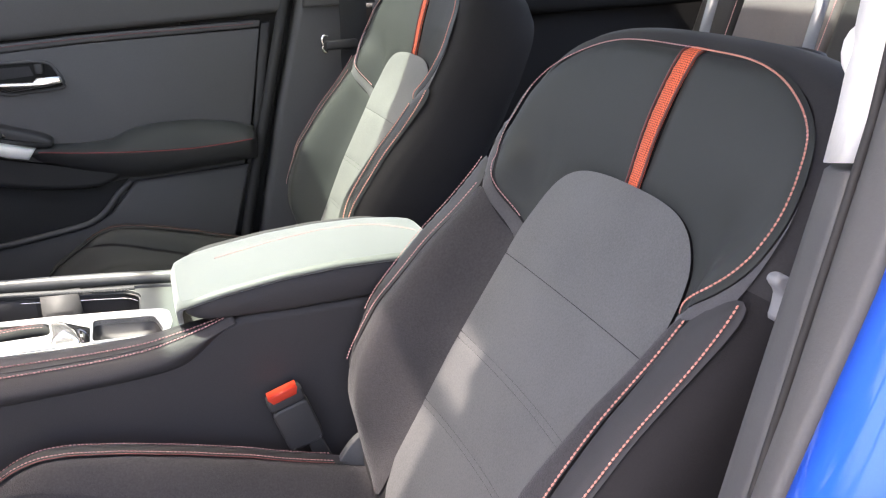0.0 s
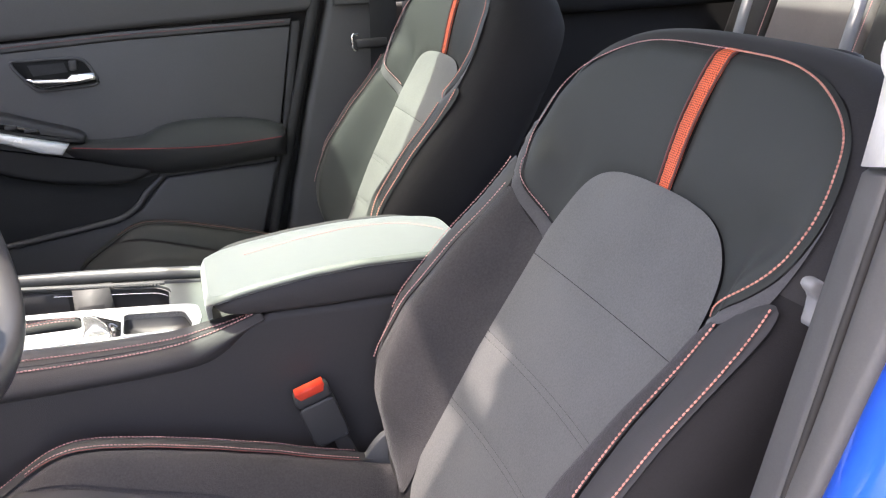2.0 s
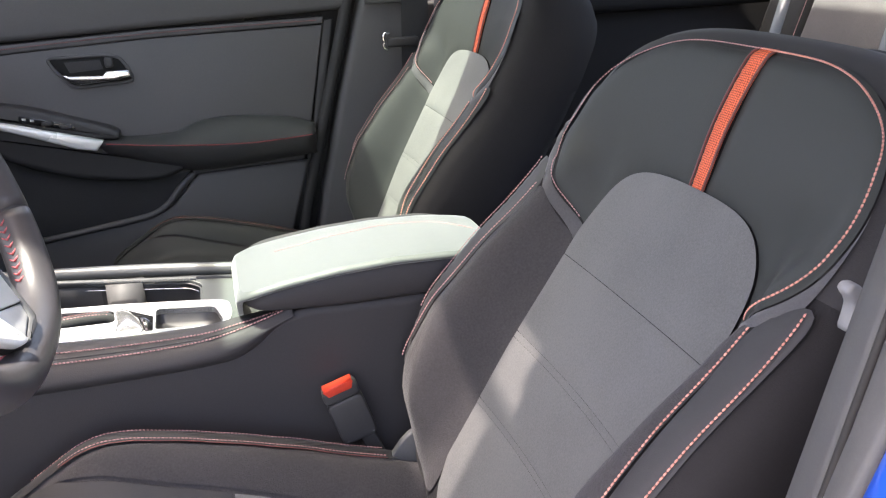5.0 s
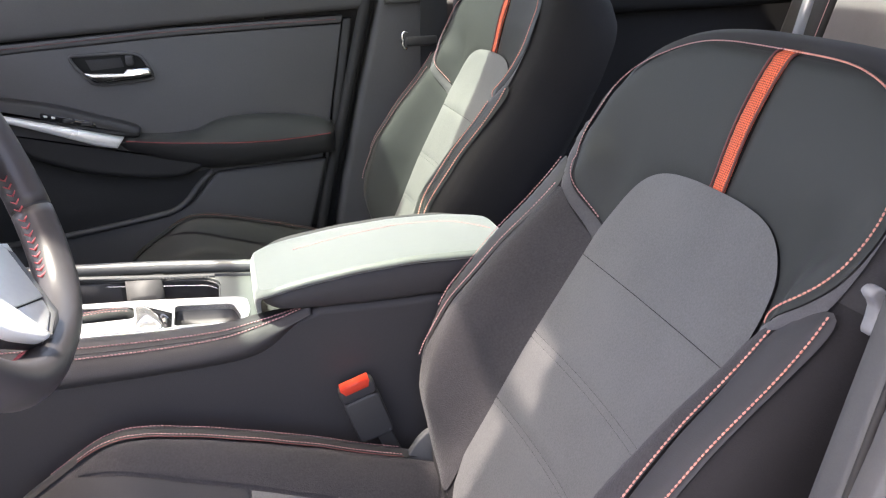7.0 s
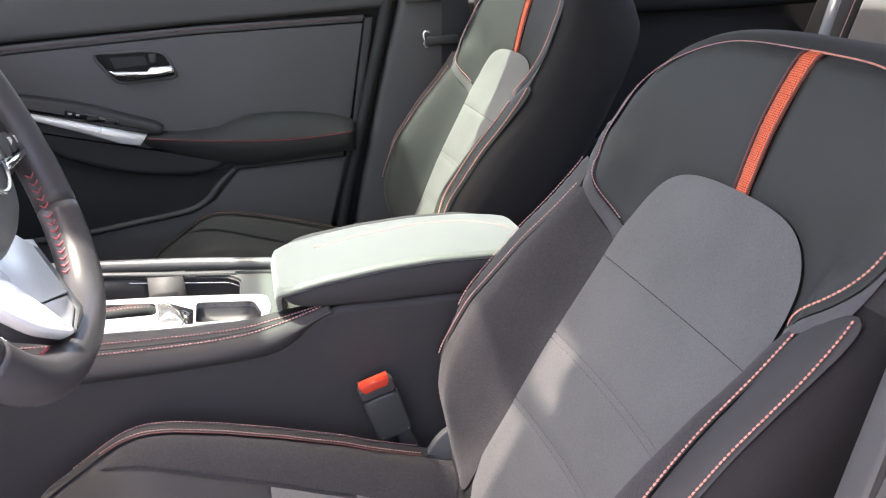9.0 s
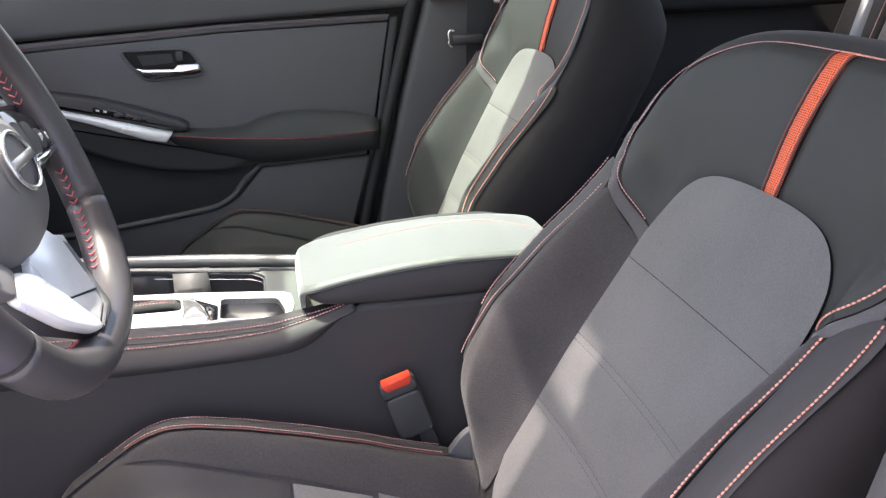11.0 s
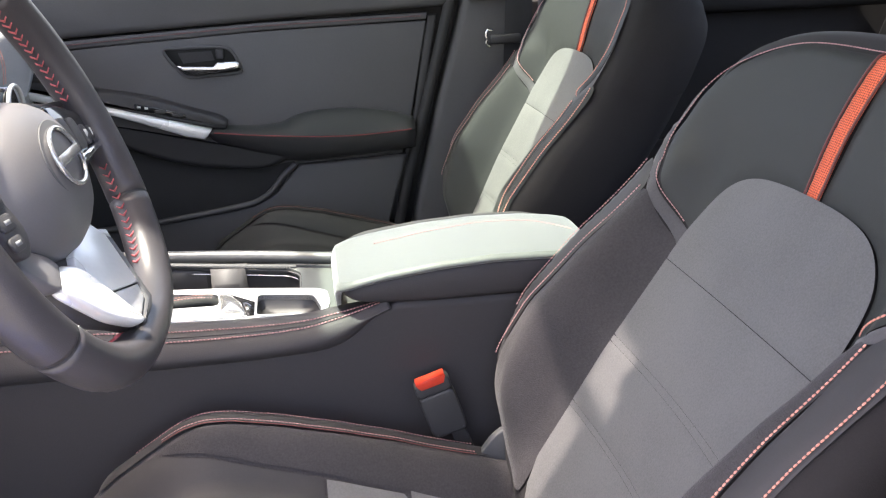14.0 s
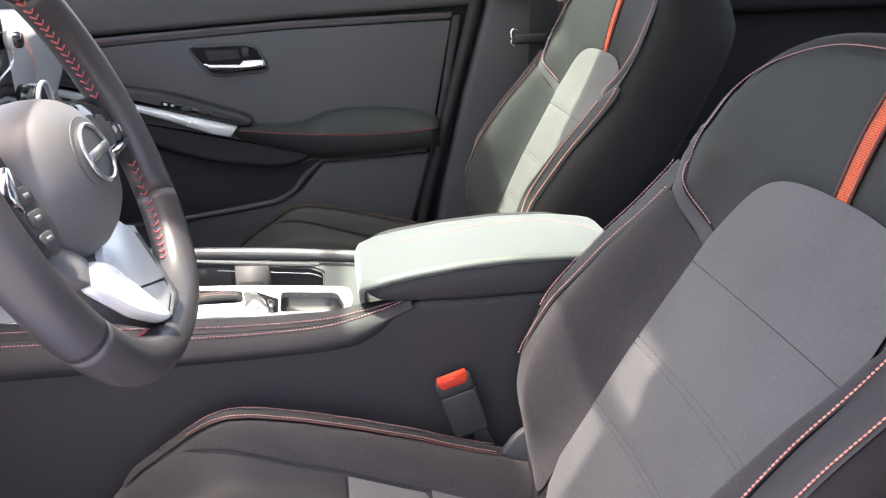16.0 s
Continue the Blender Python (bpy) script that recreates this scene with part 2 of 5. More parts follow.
def rounded(pts, n=3):
    """A polygon with its corners cut round."""
    out = []
    k = len(pts)
    for i in range(k):
        a, b, c = (np.array(pts[(i + j) % k], float) for j in (-1, 0, 1))
        r = min(0.008, 0.4 * np.linalg.norm(a - b), 0.4 * np.linalg.norm(c - b))
        p, q = b + (a - b) / np.linalg.norm(a - b) * r, b + (c - b) / np.linalg.norm(c - b) * r
        for s in range(n + 1):
            t = s / n
            out.append(tuple((1 - t) ** 2 * p + 2 * t * (1 - t) * b + t * t * q))
    return out


def inside(poly, x, y):
    j = np.roll(poly, 1, axis=0)
    c = ((poly[:, 1] > y) != (j[:, 1] > y)) & (x < (j[:, 0] - poly[:, 0]) * (y - poly[:, 1]) / (j[:, 1] - poly[:, 1] + 1e-15) + poly[:, 0])
    return bool(c.sum() % 2)


def edge_distance(poly, x, y):
    a, b = poly, np.roll(poly, -1, axis=0)
    d = b - a
    t = np.clip(((x - a[:, 0]) * d[:, 0] + (y - a[:, 1]) * d[:, 1]) / ((d ** 2).sum(1) + 1e-15), 0, 1)
    return float(np.sqrt(((a[:, 0] + t * d[:, 0] - x) ** 2 + (a[:, 1] + t * d[:, 1] - y) ** 2).min()))


def cushion_panel(outline, surface, place, step=0.006, tuck=0.005, soft=0.006, lift=0.0):
    """An upholstery panel: a 2D outline filled with a fine net, laid on surface(a, b), its rim tucked down into the seams."""
    from mathutils import geometry
    poly = resample(list(outline) + [outline[0]], step)[:-1]
    pts = [tuple(p) for p in poly]
    lo, hi = poly.min(0), poly.max(0)
    for i in range(int((hi[0] - lo[0]) / step) + 2):
        for j in range(int((hi[1] - lo[1]) / step) + 2):
            x, y = lo[0] + (i + 0.5 * (j % 2)) * step, lo[1] + j * step
            if inside(poly, x, y) and edge_distance(poly, x, y) > step * 0.55:
                pts.append((x, y))
    n = len(poly)
    co, _, fc, *_ = geometry.delaunay_2d_cdt([Vector(p) for p in pts], [(i, (i + 1) % n) for i in range(n)], [], 1, 1e-6)
    verts = []
    for p in co:
        d = edge_distance(poly, p.x, p.y)
        verts.append(place(p.x, p.y, surface(p.x, p.y) + lift - tuck * math.exp(-d / soft)))
    return from_lists(verts, [tuple(f) for f in fc])


def stitches(path, out, length=0.0028, gap=0.0011, width=0.0008, height=0.0007):
    """A row of thread stitches along a 3D path; out gives the outward direction at a point."""
    p = resample(path, (length + gap))
    verts, faces = [], []
    for a, b in zip(p[:-1], p[1:]):
        a, b = Vector(a), Vector(b)
        d = b - a
        if d.length < 1e-6:
            continue
        b = a + d * (length / (length + gap))
        d.normalize()
        o = Vector(out(a)).normalized()
        s = d.cross(o).normalized() * width
        k = len(verts)
        m = (a + b) / 2
        verts += [a - o * height, a + s * 0.8, a + o * height * 0.6, a - s * 0.8, m - o * height, m + s, m + o * height * 1.5, m - s, b - o * height, b + s * 0.8, b + o * height * 0.6, b - s * 0.8]
        for r in (0, 4):
            for q in range(4):
                faces.append((k + r + q, k + r + (q + 1) % 4, k + r + 4 + (q + 1) % 4, k + r + 4 + q))
        faces += [(k, k + 1, k + 2, k + 3), (k + 8, k + 11, k + 10, k + 9)]
    return from_lists(verts, faces)


# ---- front seats ----
CREST = table([-0.03, 0.0, 0.05, 0.08, 0.12, 0.19, 0.27, 0.32, 0.37, 0.45, 0.60], [-0.03, -0.012, 0.020, 0.046, 0.060, 0.066, 0.050, 0.034, 0.022, 0.018, 0.010], 0.025)


def smooth(t):
    t = min(1.0, max(0.0, t))
    return t * t * (3 - 2 * t)


VALLEY = table([-0.03, 0.20, 0.30, 0.36, 0.42, 0.47, 0.53, 0.60], [0.0, 0.0, -0.009, -0.013, -0.011, -0.003, 0.004, 0.004], 0.03)
HALF = table([-0.03, 0.20, 0.30, 0.36, 0.60], [0.122, 0.123, 0.131, 0.132, 0.132], 0.03)


def back_front(u, v):
    """How far the front of the backrest stands forward at u across and v up."""
    a = abs(u)
    c = CREST(v)
    e, d = HALF(v), VALLEY(v)
    hollow = 0.012 - 0.007 * smooth((v - 0.2) / 0.12)
    if a < e:
        w = d - hollow * (1 - (a / e) ** 2)
    elif a < e + 0.050 + 0.05 * smooth((v - 0.38) / 0.07):
        w = d + (c - d) * smooth((a - e) / (0.050 + 0.05 * smooth((v - 0.38) / 0.07)))
    else:
        w = c
    t = smooth((v - 0.37) / 0.10)
    if t > 0:
        w = w * (1 - t) + t * (d - 0.004 + (c - d + 0.004) * (min(a, 0.2) / 0.2) ** 2)
    if a > 0.214:
        w -= 0.9 * (a - 0.214) ** 1.35 * 3
    if v > 0.534:
        w -= 6.0 * (v - 0.534) ** 1.5
    return w


def mirrored(half):
    """A closed outline from its half at u >= 0, listed from the top middle down."""
    return [tuple(p) for p in half] + [(-p[0], p[1]) for p in reversed(half) if abs(p[0]) > 1e-6]


SHOULDER = spline([(0.0, 0.5445), (0.07, 0.5425), (0.118, 0.534), (0.155, 0.519), (0.188, 0.494), (0.2045, 0.464), (0.2095, 0.43), (0.205, 0.400), (0.191, 0.377), (0.173, 0.358), (0.150, 0.344), (0.127, 0.333)], 5)
INSERT_TOP = spline([(0.0, 0.417), (0.04, 0.416), (0.076, 0.411), (0.102, 0.399), (0.119, 0.379), (0.1275, 0.354), (0.1315, 0.330)], 4)
BODY = spline([(0.0, 0.567), (0.07, 0.565), (0.135, 0.556), (0.183, 0.537), (0.214, 0.503), (0.227, 0.458), (0.232, 0.41), (0.234, 0.36), (0.243, 0.28), (0.247, 0.19), (0.243, 0.10), (0.232, 0.04), (0.20, 0.0), (0.10, -0.02), (0.0, -0.022)], 4)


def inset(poly, d):
    p = np.array(poly)
    t = np.roll(p, -1, axis=0) - np.roll(p, 1, axis=0)
    t /= np.linalg.norm(t, axis=1)[:, None] + 1e-12
    n = np.stack([t[:, 1], -t[:, 0]], 1)
    if ((p - p.mean(0)) * n).sum() > 0:
        n = -n
    return p + d * n


def front_seat(x, y, z, recline, label, slide):
    seat = thing("front_seat", (x, y, 0.30), label, "car seat", group="front seats")
    ca, sa = math.cos(radians(recline)), math.sin(radians(recline))

    def place(u, v, w):
        return Vector((x + v * sa - w * ca, y + u, z + v * ca + w * sa))

    def out(_):
        return Vector((-ca, 0, sa))

    # padded body of the backrest
    outline = mirrored(BODY)
    rings = []
    for d, drop in ((0.030, 0.0), (0.016, 0.006), (0.006, 0.016), (0.0, 0.034), (0.0, 0.075), (0.006, 0.10), (0.022, 0.118), (0.05, 0.125)):
        q = inset(outline, d)
        front = inset(outline, 0.030)
        rings.append([place(a, b, (back_front(f[0], f[1]) - 0.004 - drop) if drop < 0.06 else (0.55 * back_front(f[0], f[1]) - drop)) for (a, b), f in zip(q, front)])
    shell = loft(rings, cap=False)
    me = bpy.data.meshes.new("tmp")
    shell.to_mesh(me)
    shell.free()
    body = bmesh.new()
    body.from_mesh(me)
    bpy.data.meshes.remove(me)
    cap = cushion_panel(inset(outline, 0.030), lambda a, b: back_front(a, b) - 0.004, place, 0.010, 0, 1)
    me = bpy.data.meshes.new("tmp")
    cap.to_mesh(me)
    cap.free()
    body.from_mesh(me)
    bpy.data.meshes.remove(me)
    back_cap = [place(a, b, 0.55 * back_front(*f) - 0.125) for (a, b), f in zip(inset(outline, 0.05), inset(outline, 0.03))]
    vs = [body.verts.new(p) for p in back_cap]
    body.faces.new(vs)
    backrest = part("backrest", body, DARK_CLOTH, seat, "black cloth sides and back")

    # grey cloth wrapped over the top and the upper sides
    k = len(BODY)
    rings = []
    for d, drop in ((0.030, 0.0), (0.016, 0.006), (0.006, 0.016), (0.0, 0.034), (0.0, 0.075), (0.006, 0.10), (0.022, 0.118)):
        q, front = inset(outline, d - 0.0016), inset(outline, 0.030)
        row = [(a, b, (back_front(f[0], f[1]) - 0.0032 - drop) if drop < 0.06 else (0.55 * back_front(f[0], f[1]) - drop)) for (a, b), f in zip(q, front)]
        row = [p for p in row[k:] + row[:k] if p[1] > 0.374 + 0.30 * drop]
        row = np.array(row)
        at = np.concatenate([[0], np.cumsum(np.linalg.norm(np.diff(row, axis=0), axis=1))])
        rings.append([place(*[np.interp(g, at, row[:, j]) for j in range(3)]) for g in np.linspace(0, at[-1], 60)])
    # The passenger seat takes the darker cloth here, shade put into the colour.
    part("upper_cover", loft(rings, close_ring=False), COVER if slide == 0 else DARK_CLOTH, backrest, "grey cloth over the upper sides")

    # shoulder panel in two halves, the orange strip between
    for side in (1, -1):
        half = [(side * a * (0.97 if side > 0 else 1), b) for a, b in SHOULDER]
        inner = [(side * a, b) for a, b in INSERT_TOP]
        ring = [(side * 0.0085, 0.5425)] + [p for p in half if abs(p[0]) > 0.0085] + [p for p in reversed(inner) if abs(p[0]) > 0.0085] + [(side * 0.0085, 0.417)]
        part("shoulder_panel", cushion_panel(ring, back_front, place, 0.0075, 0.0025, 0.005), LEATHER, backrest, "smooth black leatherette")
    def strip_mid(v):
        return 0.0035 - 0.0085 * ((v - 0.47) / 0.0725) ** 2 if v > 0.47 else 0.0035 - 0.0035 * ((0.47 - v) / 0.053) ** 2

    levels = list(np.linspace(0.416, 0.5445, 12))
    strip = [(strip_mid(v) + 0.0092 + 0.016 * (v - 0.417), v) for v in levels] + [(strip_mid(v) - 0.0092 - 0.016 * (v - 0.417), v) for v in reversed(levels)]
    part("centre_strip", cushion_panel(strip, back_front, place, 0.004, 0.004, 0.003, 0.0032), ORANGE, backrest, "orange-red perforated mesh strip")
    for side in (1, -1):
        path = [place(strip_mid(v) + side * (0.0098 + 0.016 * (v - 0.417)), v, back_front(0.009, v) + 0.0014) for v in np.linspace(0.417, 0.5435, 20)]
        part("strip_piping", tube(path, 0.0011, 6), PIPING, backrest, "thin dull red piping")

    # insert of grey suede-like cloth, in four fields
    rows = [(0.330, 0.303), (0.3019, 0.2111), (0.2109, 0.2041), (0.2039, 0.1311), (0.1309, 0.1251), (0.1249, 0.008)]
    e = 0.1215
    top = mirrored(INSERT_TOP)
    k = len(INSERT_TOP)
    first = [p for p in top[:k]] + [(0.1305, 0.3025), (-0.1305, 0.3025)] + top[k:]
    fields = [first] + [[(HALF(a) - 0.0005, a), (HALF(b) - 0.0005, b), (0.0005 - HALF(b), b), (0.0005 - HALF(a), a)] for a, b in rows[1:5]]
    fields.append([(e, 0.1249), (e, 0.06), (0.112, 0.03), (0.095, 0.008), (-0.095, 0.008), (-0.112, 0.03), (-e, 0.06), (-e, 0.1249)])
    for f in fields:
        part("insert_field", cushion_panel(f, back_front, place, 0.006, 0.0015, 0.0035, 0.002), SUEDE, backrest, "grey suede-like cloth")

    # bolsters: inner face, double-stitched band, and the knit band under the shoulder
    for side in (1, -1):
        def s(pts):
            return [(side * a, b) for a, b in pts]
        inner = spline([(0.1325, 0.317), (0.152, 0.329), (0.184, 0.349), (0.188, 0.29), (0.191, 0.21), (0.203, 0.15), (0.210, 0.11), (0.205, 0.06), (0.180, 0.025), (0.125, 0.012), (0.119, 0.035), (0.1222, 0.07), (0.1222, 0.2), (0.1305, 0.29)], 4, True)
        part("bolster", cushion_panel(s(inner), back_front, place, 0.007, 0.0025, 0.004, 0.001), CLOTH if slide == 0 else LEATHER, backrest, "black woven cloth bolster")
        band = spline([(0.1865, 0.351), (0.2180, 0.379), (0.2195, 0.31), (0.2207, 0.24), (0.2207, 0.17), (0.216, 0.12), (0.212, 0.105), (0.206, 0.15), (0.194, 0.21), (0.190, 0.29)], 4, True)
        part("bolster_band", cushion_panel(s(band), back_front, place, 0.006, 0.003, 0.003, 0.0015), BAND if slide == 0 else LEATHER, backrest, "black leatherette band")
        knit = [p for p in SHOULDER if p[1] < 0.463 and p[0] > 0.11]
        rim = [(0.206, 0.370), (0.218, 0.397), (0.220, 0.43), (0.208, 0.470)] if side > 0 else [(0.203, 0.366), (0.211, 0.392), (0.2125, 0.43), (0.2055, 0.468)]
        low = spline([(0.1325, 0.316), (0.152, 0.331), (0.184, 0.351)] + rim, 5)
        part("knit_band", cushion_panel(s([(a + 0.0015, b) for a, b in knit] + list(low)), back_front, place, 0.006, 0.003, 0.003, 0.0), KNIT, backrest, "grey knitted cloth band")
        lines = (([p for p in spline([(0.187, 0.350), (0.1895, 0.29), (0.1935, 0.21), (0.2055, 0.15), (0.212, 0.112)], 8)], STITCH),
                 ([p for p in spline([(0.2165, 0.376), (0.218, 0.345), (0.2185, 0.31), (0.2195, 0.24), (0.219, 0.17)] + ([(0.215, 0.125), (0.209, 0.085), (0.200, 0.05)] if side < 0 else []), 8)], STITCH),
                 ([(a - 0.0028 * smooth((a - 0.10) / 0.09), b - 0.0032 * (1 - smooth((a - 0.14) / 0.06))) if b > 0.40 else (a - 0.0026, b + 0.0026) for a, b in SHOULDER[:(-3 if side > 0 else -6)]], STITCH))
        for pts, mat in lines:
            path = [place(side * a * (0.97 if side > 0 and b > 0.38 else 1), b, back_front(a, b) + 0.0026) for a, b in pts]
            part("stitching", stitches(path, out, *((0.0027, 0.0009, 0.00095, 0.0008) if side < 0 else (0.0027, 0.0012, 0.0007, 0.0006))), mat if side < 0 else PINK, backrest, "red thread stitching")

    # headrest posts with their guides
    for u in (0.068, -0.068):
        p0 = place(u, 0.543, -0.060)
        p1 = p0 + Vector((0.155 * math.sin(radians(recline - 16)), 0, 0.155 * math.cos(radians(recline - 16))))
        post = part("headrest_post", tube([p0, p1], 0.0049, 18), POST, seat, "chrome headrest post")
        d = (p1 - p0).normalized()
        a = p0 + d * 0.023
        part("guide", tube([a, a + d * 0.003, a + d * 0.0065, a + d * 0.0075], [0.0165, 0.017, 0.0145, 0.009], 20), PLASTIC, post, "black plastic post guide")
    rest = spline([(-0.13, 0.70), (-0.12, 0.80), (-0.06, 0.85), (0.06, 0.85), (0.12, 0.80), (0.13, 0.70), (0.06, 0.665), (-0.06, 0.665)], 5, True)
    rings = [[place(a * k + 0.0 * k, 0.76 + (b - 0.76) * k, w) for a, b in rest] for k, w in ((0.8, 0.01), (0.95, 0.0), (1.0, -0.03), (1.0, -0.07), (0.92, -0.105), (0.7, -0.115))]
    part("headrest", loft(rings), LEATHER, seat, "black padded headrest")

    # seat cushion
    crest = table([-0.46, -0.42, -0.39, -0.36, -0.327, -0.30, -0.281, -0.258, -0.23, -0.178, -0.148, -0.118, -0.089, -0.057, -0.028, 0.007, 0.03, 0.09],
                  [0.44, 0.497, 0.540, 0.569, 0.590, 0.608, 0.619, 0.625, 0.6235, 0.6125, 0.604, 0.596, 0.5865, 0.577, 0.5655, 0.554, 0.547, 0.53], 0.015)

    def top_of(px, u):
        a = abs(u)
        c = crest(px - slide)
        mid = c - 0.050
        if a < 0.125:
            h = mid - 0.004 * (1 - (a / 0.125) ** 2)
        elif a < 0.182:
            h = mid + 0.050 * smooth((a - 0.125) / 0.057)
        else:
            h = c
        if a > 0.205:
            h -= 3.2 * (a - 0.205) ** 1.3
        return h + z - 0.53

    def cplace(px, u, h):
        return Vector((px, y + u, h))
    x0, x1 = -0.45 + slide, 0.075 + slide
    rings = []
    us = np.linspace(-0.262, 0.262, 50)
    for px in np.linspace(x0, x1, 40):
        row = [cplace(px, u, top_of(px, u) - 0.006) for u in us]
        low = z - 0.20
        rings.append(row + [cplace(px, 0.262, low), cplace(px, -0.262, low)])
    # Passenger cushion parts are darker copies that carry its shade in their colour.
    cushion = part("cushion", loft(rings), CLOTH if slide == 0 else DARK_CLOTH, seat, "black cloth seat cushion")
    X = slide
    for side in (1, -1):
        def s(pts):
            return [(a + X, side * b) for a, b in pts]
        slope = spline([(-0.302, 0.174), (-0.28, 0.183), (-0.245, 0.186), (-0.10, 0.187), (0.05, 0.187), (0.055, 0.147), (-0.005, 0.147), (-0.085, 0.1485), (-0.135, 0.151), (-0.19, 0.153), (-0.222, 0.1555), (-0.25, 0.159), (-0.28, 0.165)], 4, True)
        part("cushion_bolster", cushion_panel(s(slope), top_of, cplace, 0.007, 0.003, 0.004, 0.0), CLOTH if slide == 0 else SEAT_SHADED, cushion, "black woven cloth bolster")
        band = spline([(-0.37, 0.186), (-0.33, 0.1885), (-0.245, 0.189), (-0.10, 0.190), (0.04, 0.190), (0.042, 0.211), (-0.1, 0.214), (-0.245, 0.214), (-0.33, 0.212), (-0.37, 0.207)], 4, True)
        part("cushion_band", cushion_panel(s(band), top_of, cplace, 0.006, 0.003, 0.003, 0.001), BAND if slide == 0 else SEAT_SHADED, cushion, "black seat edge band")
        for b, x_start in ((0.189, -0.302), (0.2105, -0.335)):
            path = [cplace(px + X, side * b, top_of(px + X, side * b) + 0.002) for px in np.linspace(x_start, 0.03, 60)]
            # Passenger thread is a darker copy too, with the shade in its colour.
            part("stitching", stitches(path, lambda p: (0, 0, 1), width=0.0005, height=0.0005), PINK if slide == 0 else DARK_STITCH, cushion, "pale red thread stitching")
        if slide:
            continue
        path = [cplace(px + X, side * 0.1865, top_of(px + X, side * 0.1865) + 0.0005) for px in np.linspace(-0.302, 0.03, 40)]
        part("seam", tube(path, 0.0005, 6), DARK_STITCH, cushion, "dark red seam")
    half = [tuple(p) for p in spline([(-0.43, 0.0), (-0.427, 0.10), (-0.405, 0.15), (-0.365, 0.174), (-0.325, 0.178), (-0.303, 0.171), (-0.28, 0.161), (-0.25, 0.1555), (-0.222, 0.152), (-0.19, 0.1495), (-0.139, 0.1475)], 4)]
    front = half + [(-0.139, 0.0)] + [(a, -b) for a, b in reversed(half)][:-1]
    part("cushion_front", cushion_panel([(a + X, b) for a, b in front], top_of, cplace, 0.008, 0.003, 0.004, 0.001), BAND if slide == 0 else SEAT_SHADED, cushion, "black thigh panel")
    for a, b in ((-0.136, -0.052), (-0.049, 0.06)):
        part("cushion_insert", cushion_panel([(a + X, 0.147), (b + X, 0.144), (b + X, -0.144), (a + X, -0.147)], top_of, cplace, 0.008, 0.003, 0.004, 0.001), SUEDE, cushion, "grey suede-like cloth")
    part("seat_base", block(x0 + 0.05, x1 + 0.05, y - 0.24, y + 0.24, 0.30, z - 0.14, 0.02), PLASTIC, seat, "dark plastic seat base")
    return seat


front_seat(0.052, -0.36, 0.530, 31.0, "black front seat with grey insert and red stitching", 0.0)
front_seat(0.120, 0.36, 0.540, 25.0, "black front passenger seat with grey insert, sunlit", 0.06)


# ---- ground and shell of the car ----
tagged(part("ground", block(-300, 300, -300, 300, -0.3, 0.0, 0), ASPHALT, smooth=False), "pale concrete ground under the car", "ground", kind="structure")
car = thing("car_body", (0.0, 0.0, 0.2), "blue sedan body seen through its open front doorway", "car")
part("floor_pan", block(-1.3, 1.6, -0.74, 0.74, 0.20, 0.30, 0.01), CARPET, car, "dark carpet floor")
part("sill", block(-1.2, 0.02, -0.84, -0.70, 0.20, 0.40, 0.02), BLUE, car, "blue painted door sill")
part("body_side", block(-1.25, 1.55, 0.825, 0.86, 0.2, 0.965, 0.01), RUBBER, car, "dark outer body side")
part("sill", block(-1.2, 1.4, 0.70, 0.84, 0.20, 0.42, 0.02), BLUE, car, "blue painted door sill")
# roof with a glass sunroof behind the windscreen header; unseen panels shape its sunlight
part("roof_front", block(-0.318, -0.300, -0.60, 0.60, 1.345, 1.385, 0.002), HEADLINER, car, "headliner strip at the windscreen")
# Unseen panels, added to block the sun over both seat cushions.
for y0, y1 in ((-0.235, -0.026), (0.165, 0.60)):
    part("sun_blocker", block(-0.62, -0.300, y0, y1, 1.318, 1.334, 0.006), HEADLINER, car, "unseen panel blocking sun on the cushions")
part("roof_rear", block(0.25, 0.92, -0.60, 0.60, 1.365, 1.405, 0.015), HEADLINER, car, "headliner")
# Two unseen panels, added to cast the shadow on the passenger backrest.
part("seat_shader", block(0.09, 0.27, -0.11, 0.402, 1.340, 1.352, 0.003), HEADLINER, car, "unseen panel shading the passenger backrest")
part("seat_shader", block(-0.01, 0.09, 0.125, 0.22, 1.340, 1.352, 0.003), HEADLINER, car, "unseen panel shading the passenger backrest")
# Invented roof cutouts: the notches only shape sun patches on the front seats.
NEAR_CUTOUTS = ((-0.31, -0.160, -0.66, -0.095), (-0.160, -0.065, -0.66, -0.235), (-0.065, -0.050, -0.66, -0.095), (-0.050, -0.024, -0.66, -0.262), (-0.024, 0.006, -0.66, -0.252), (-0.050, 0.006, -0.204, -0.095), (0.006, 0.27, -0.66, -0.095))
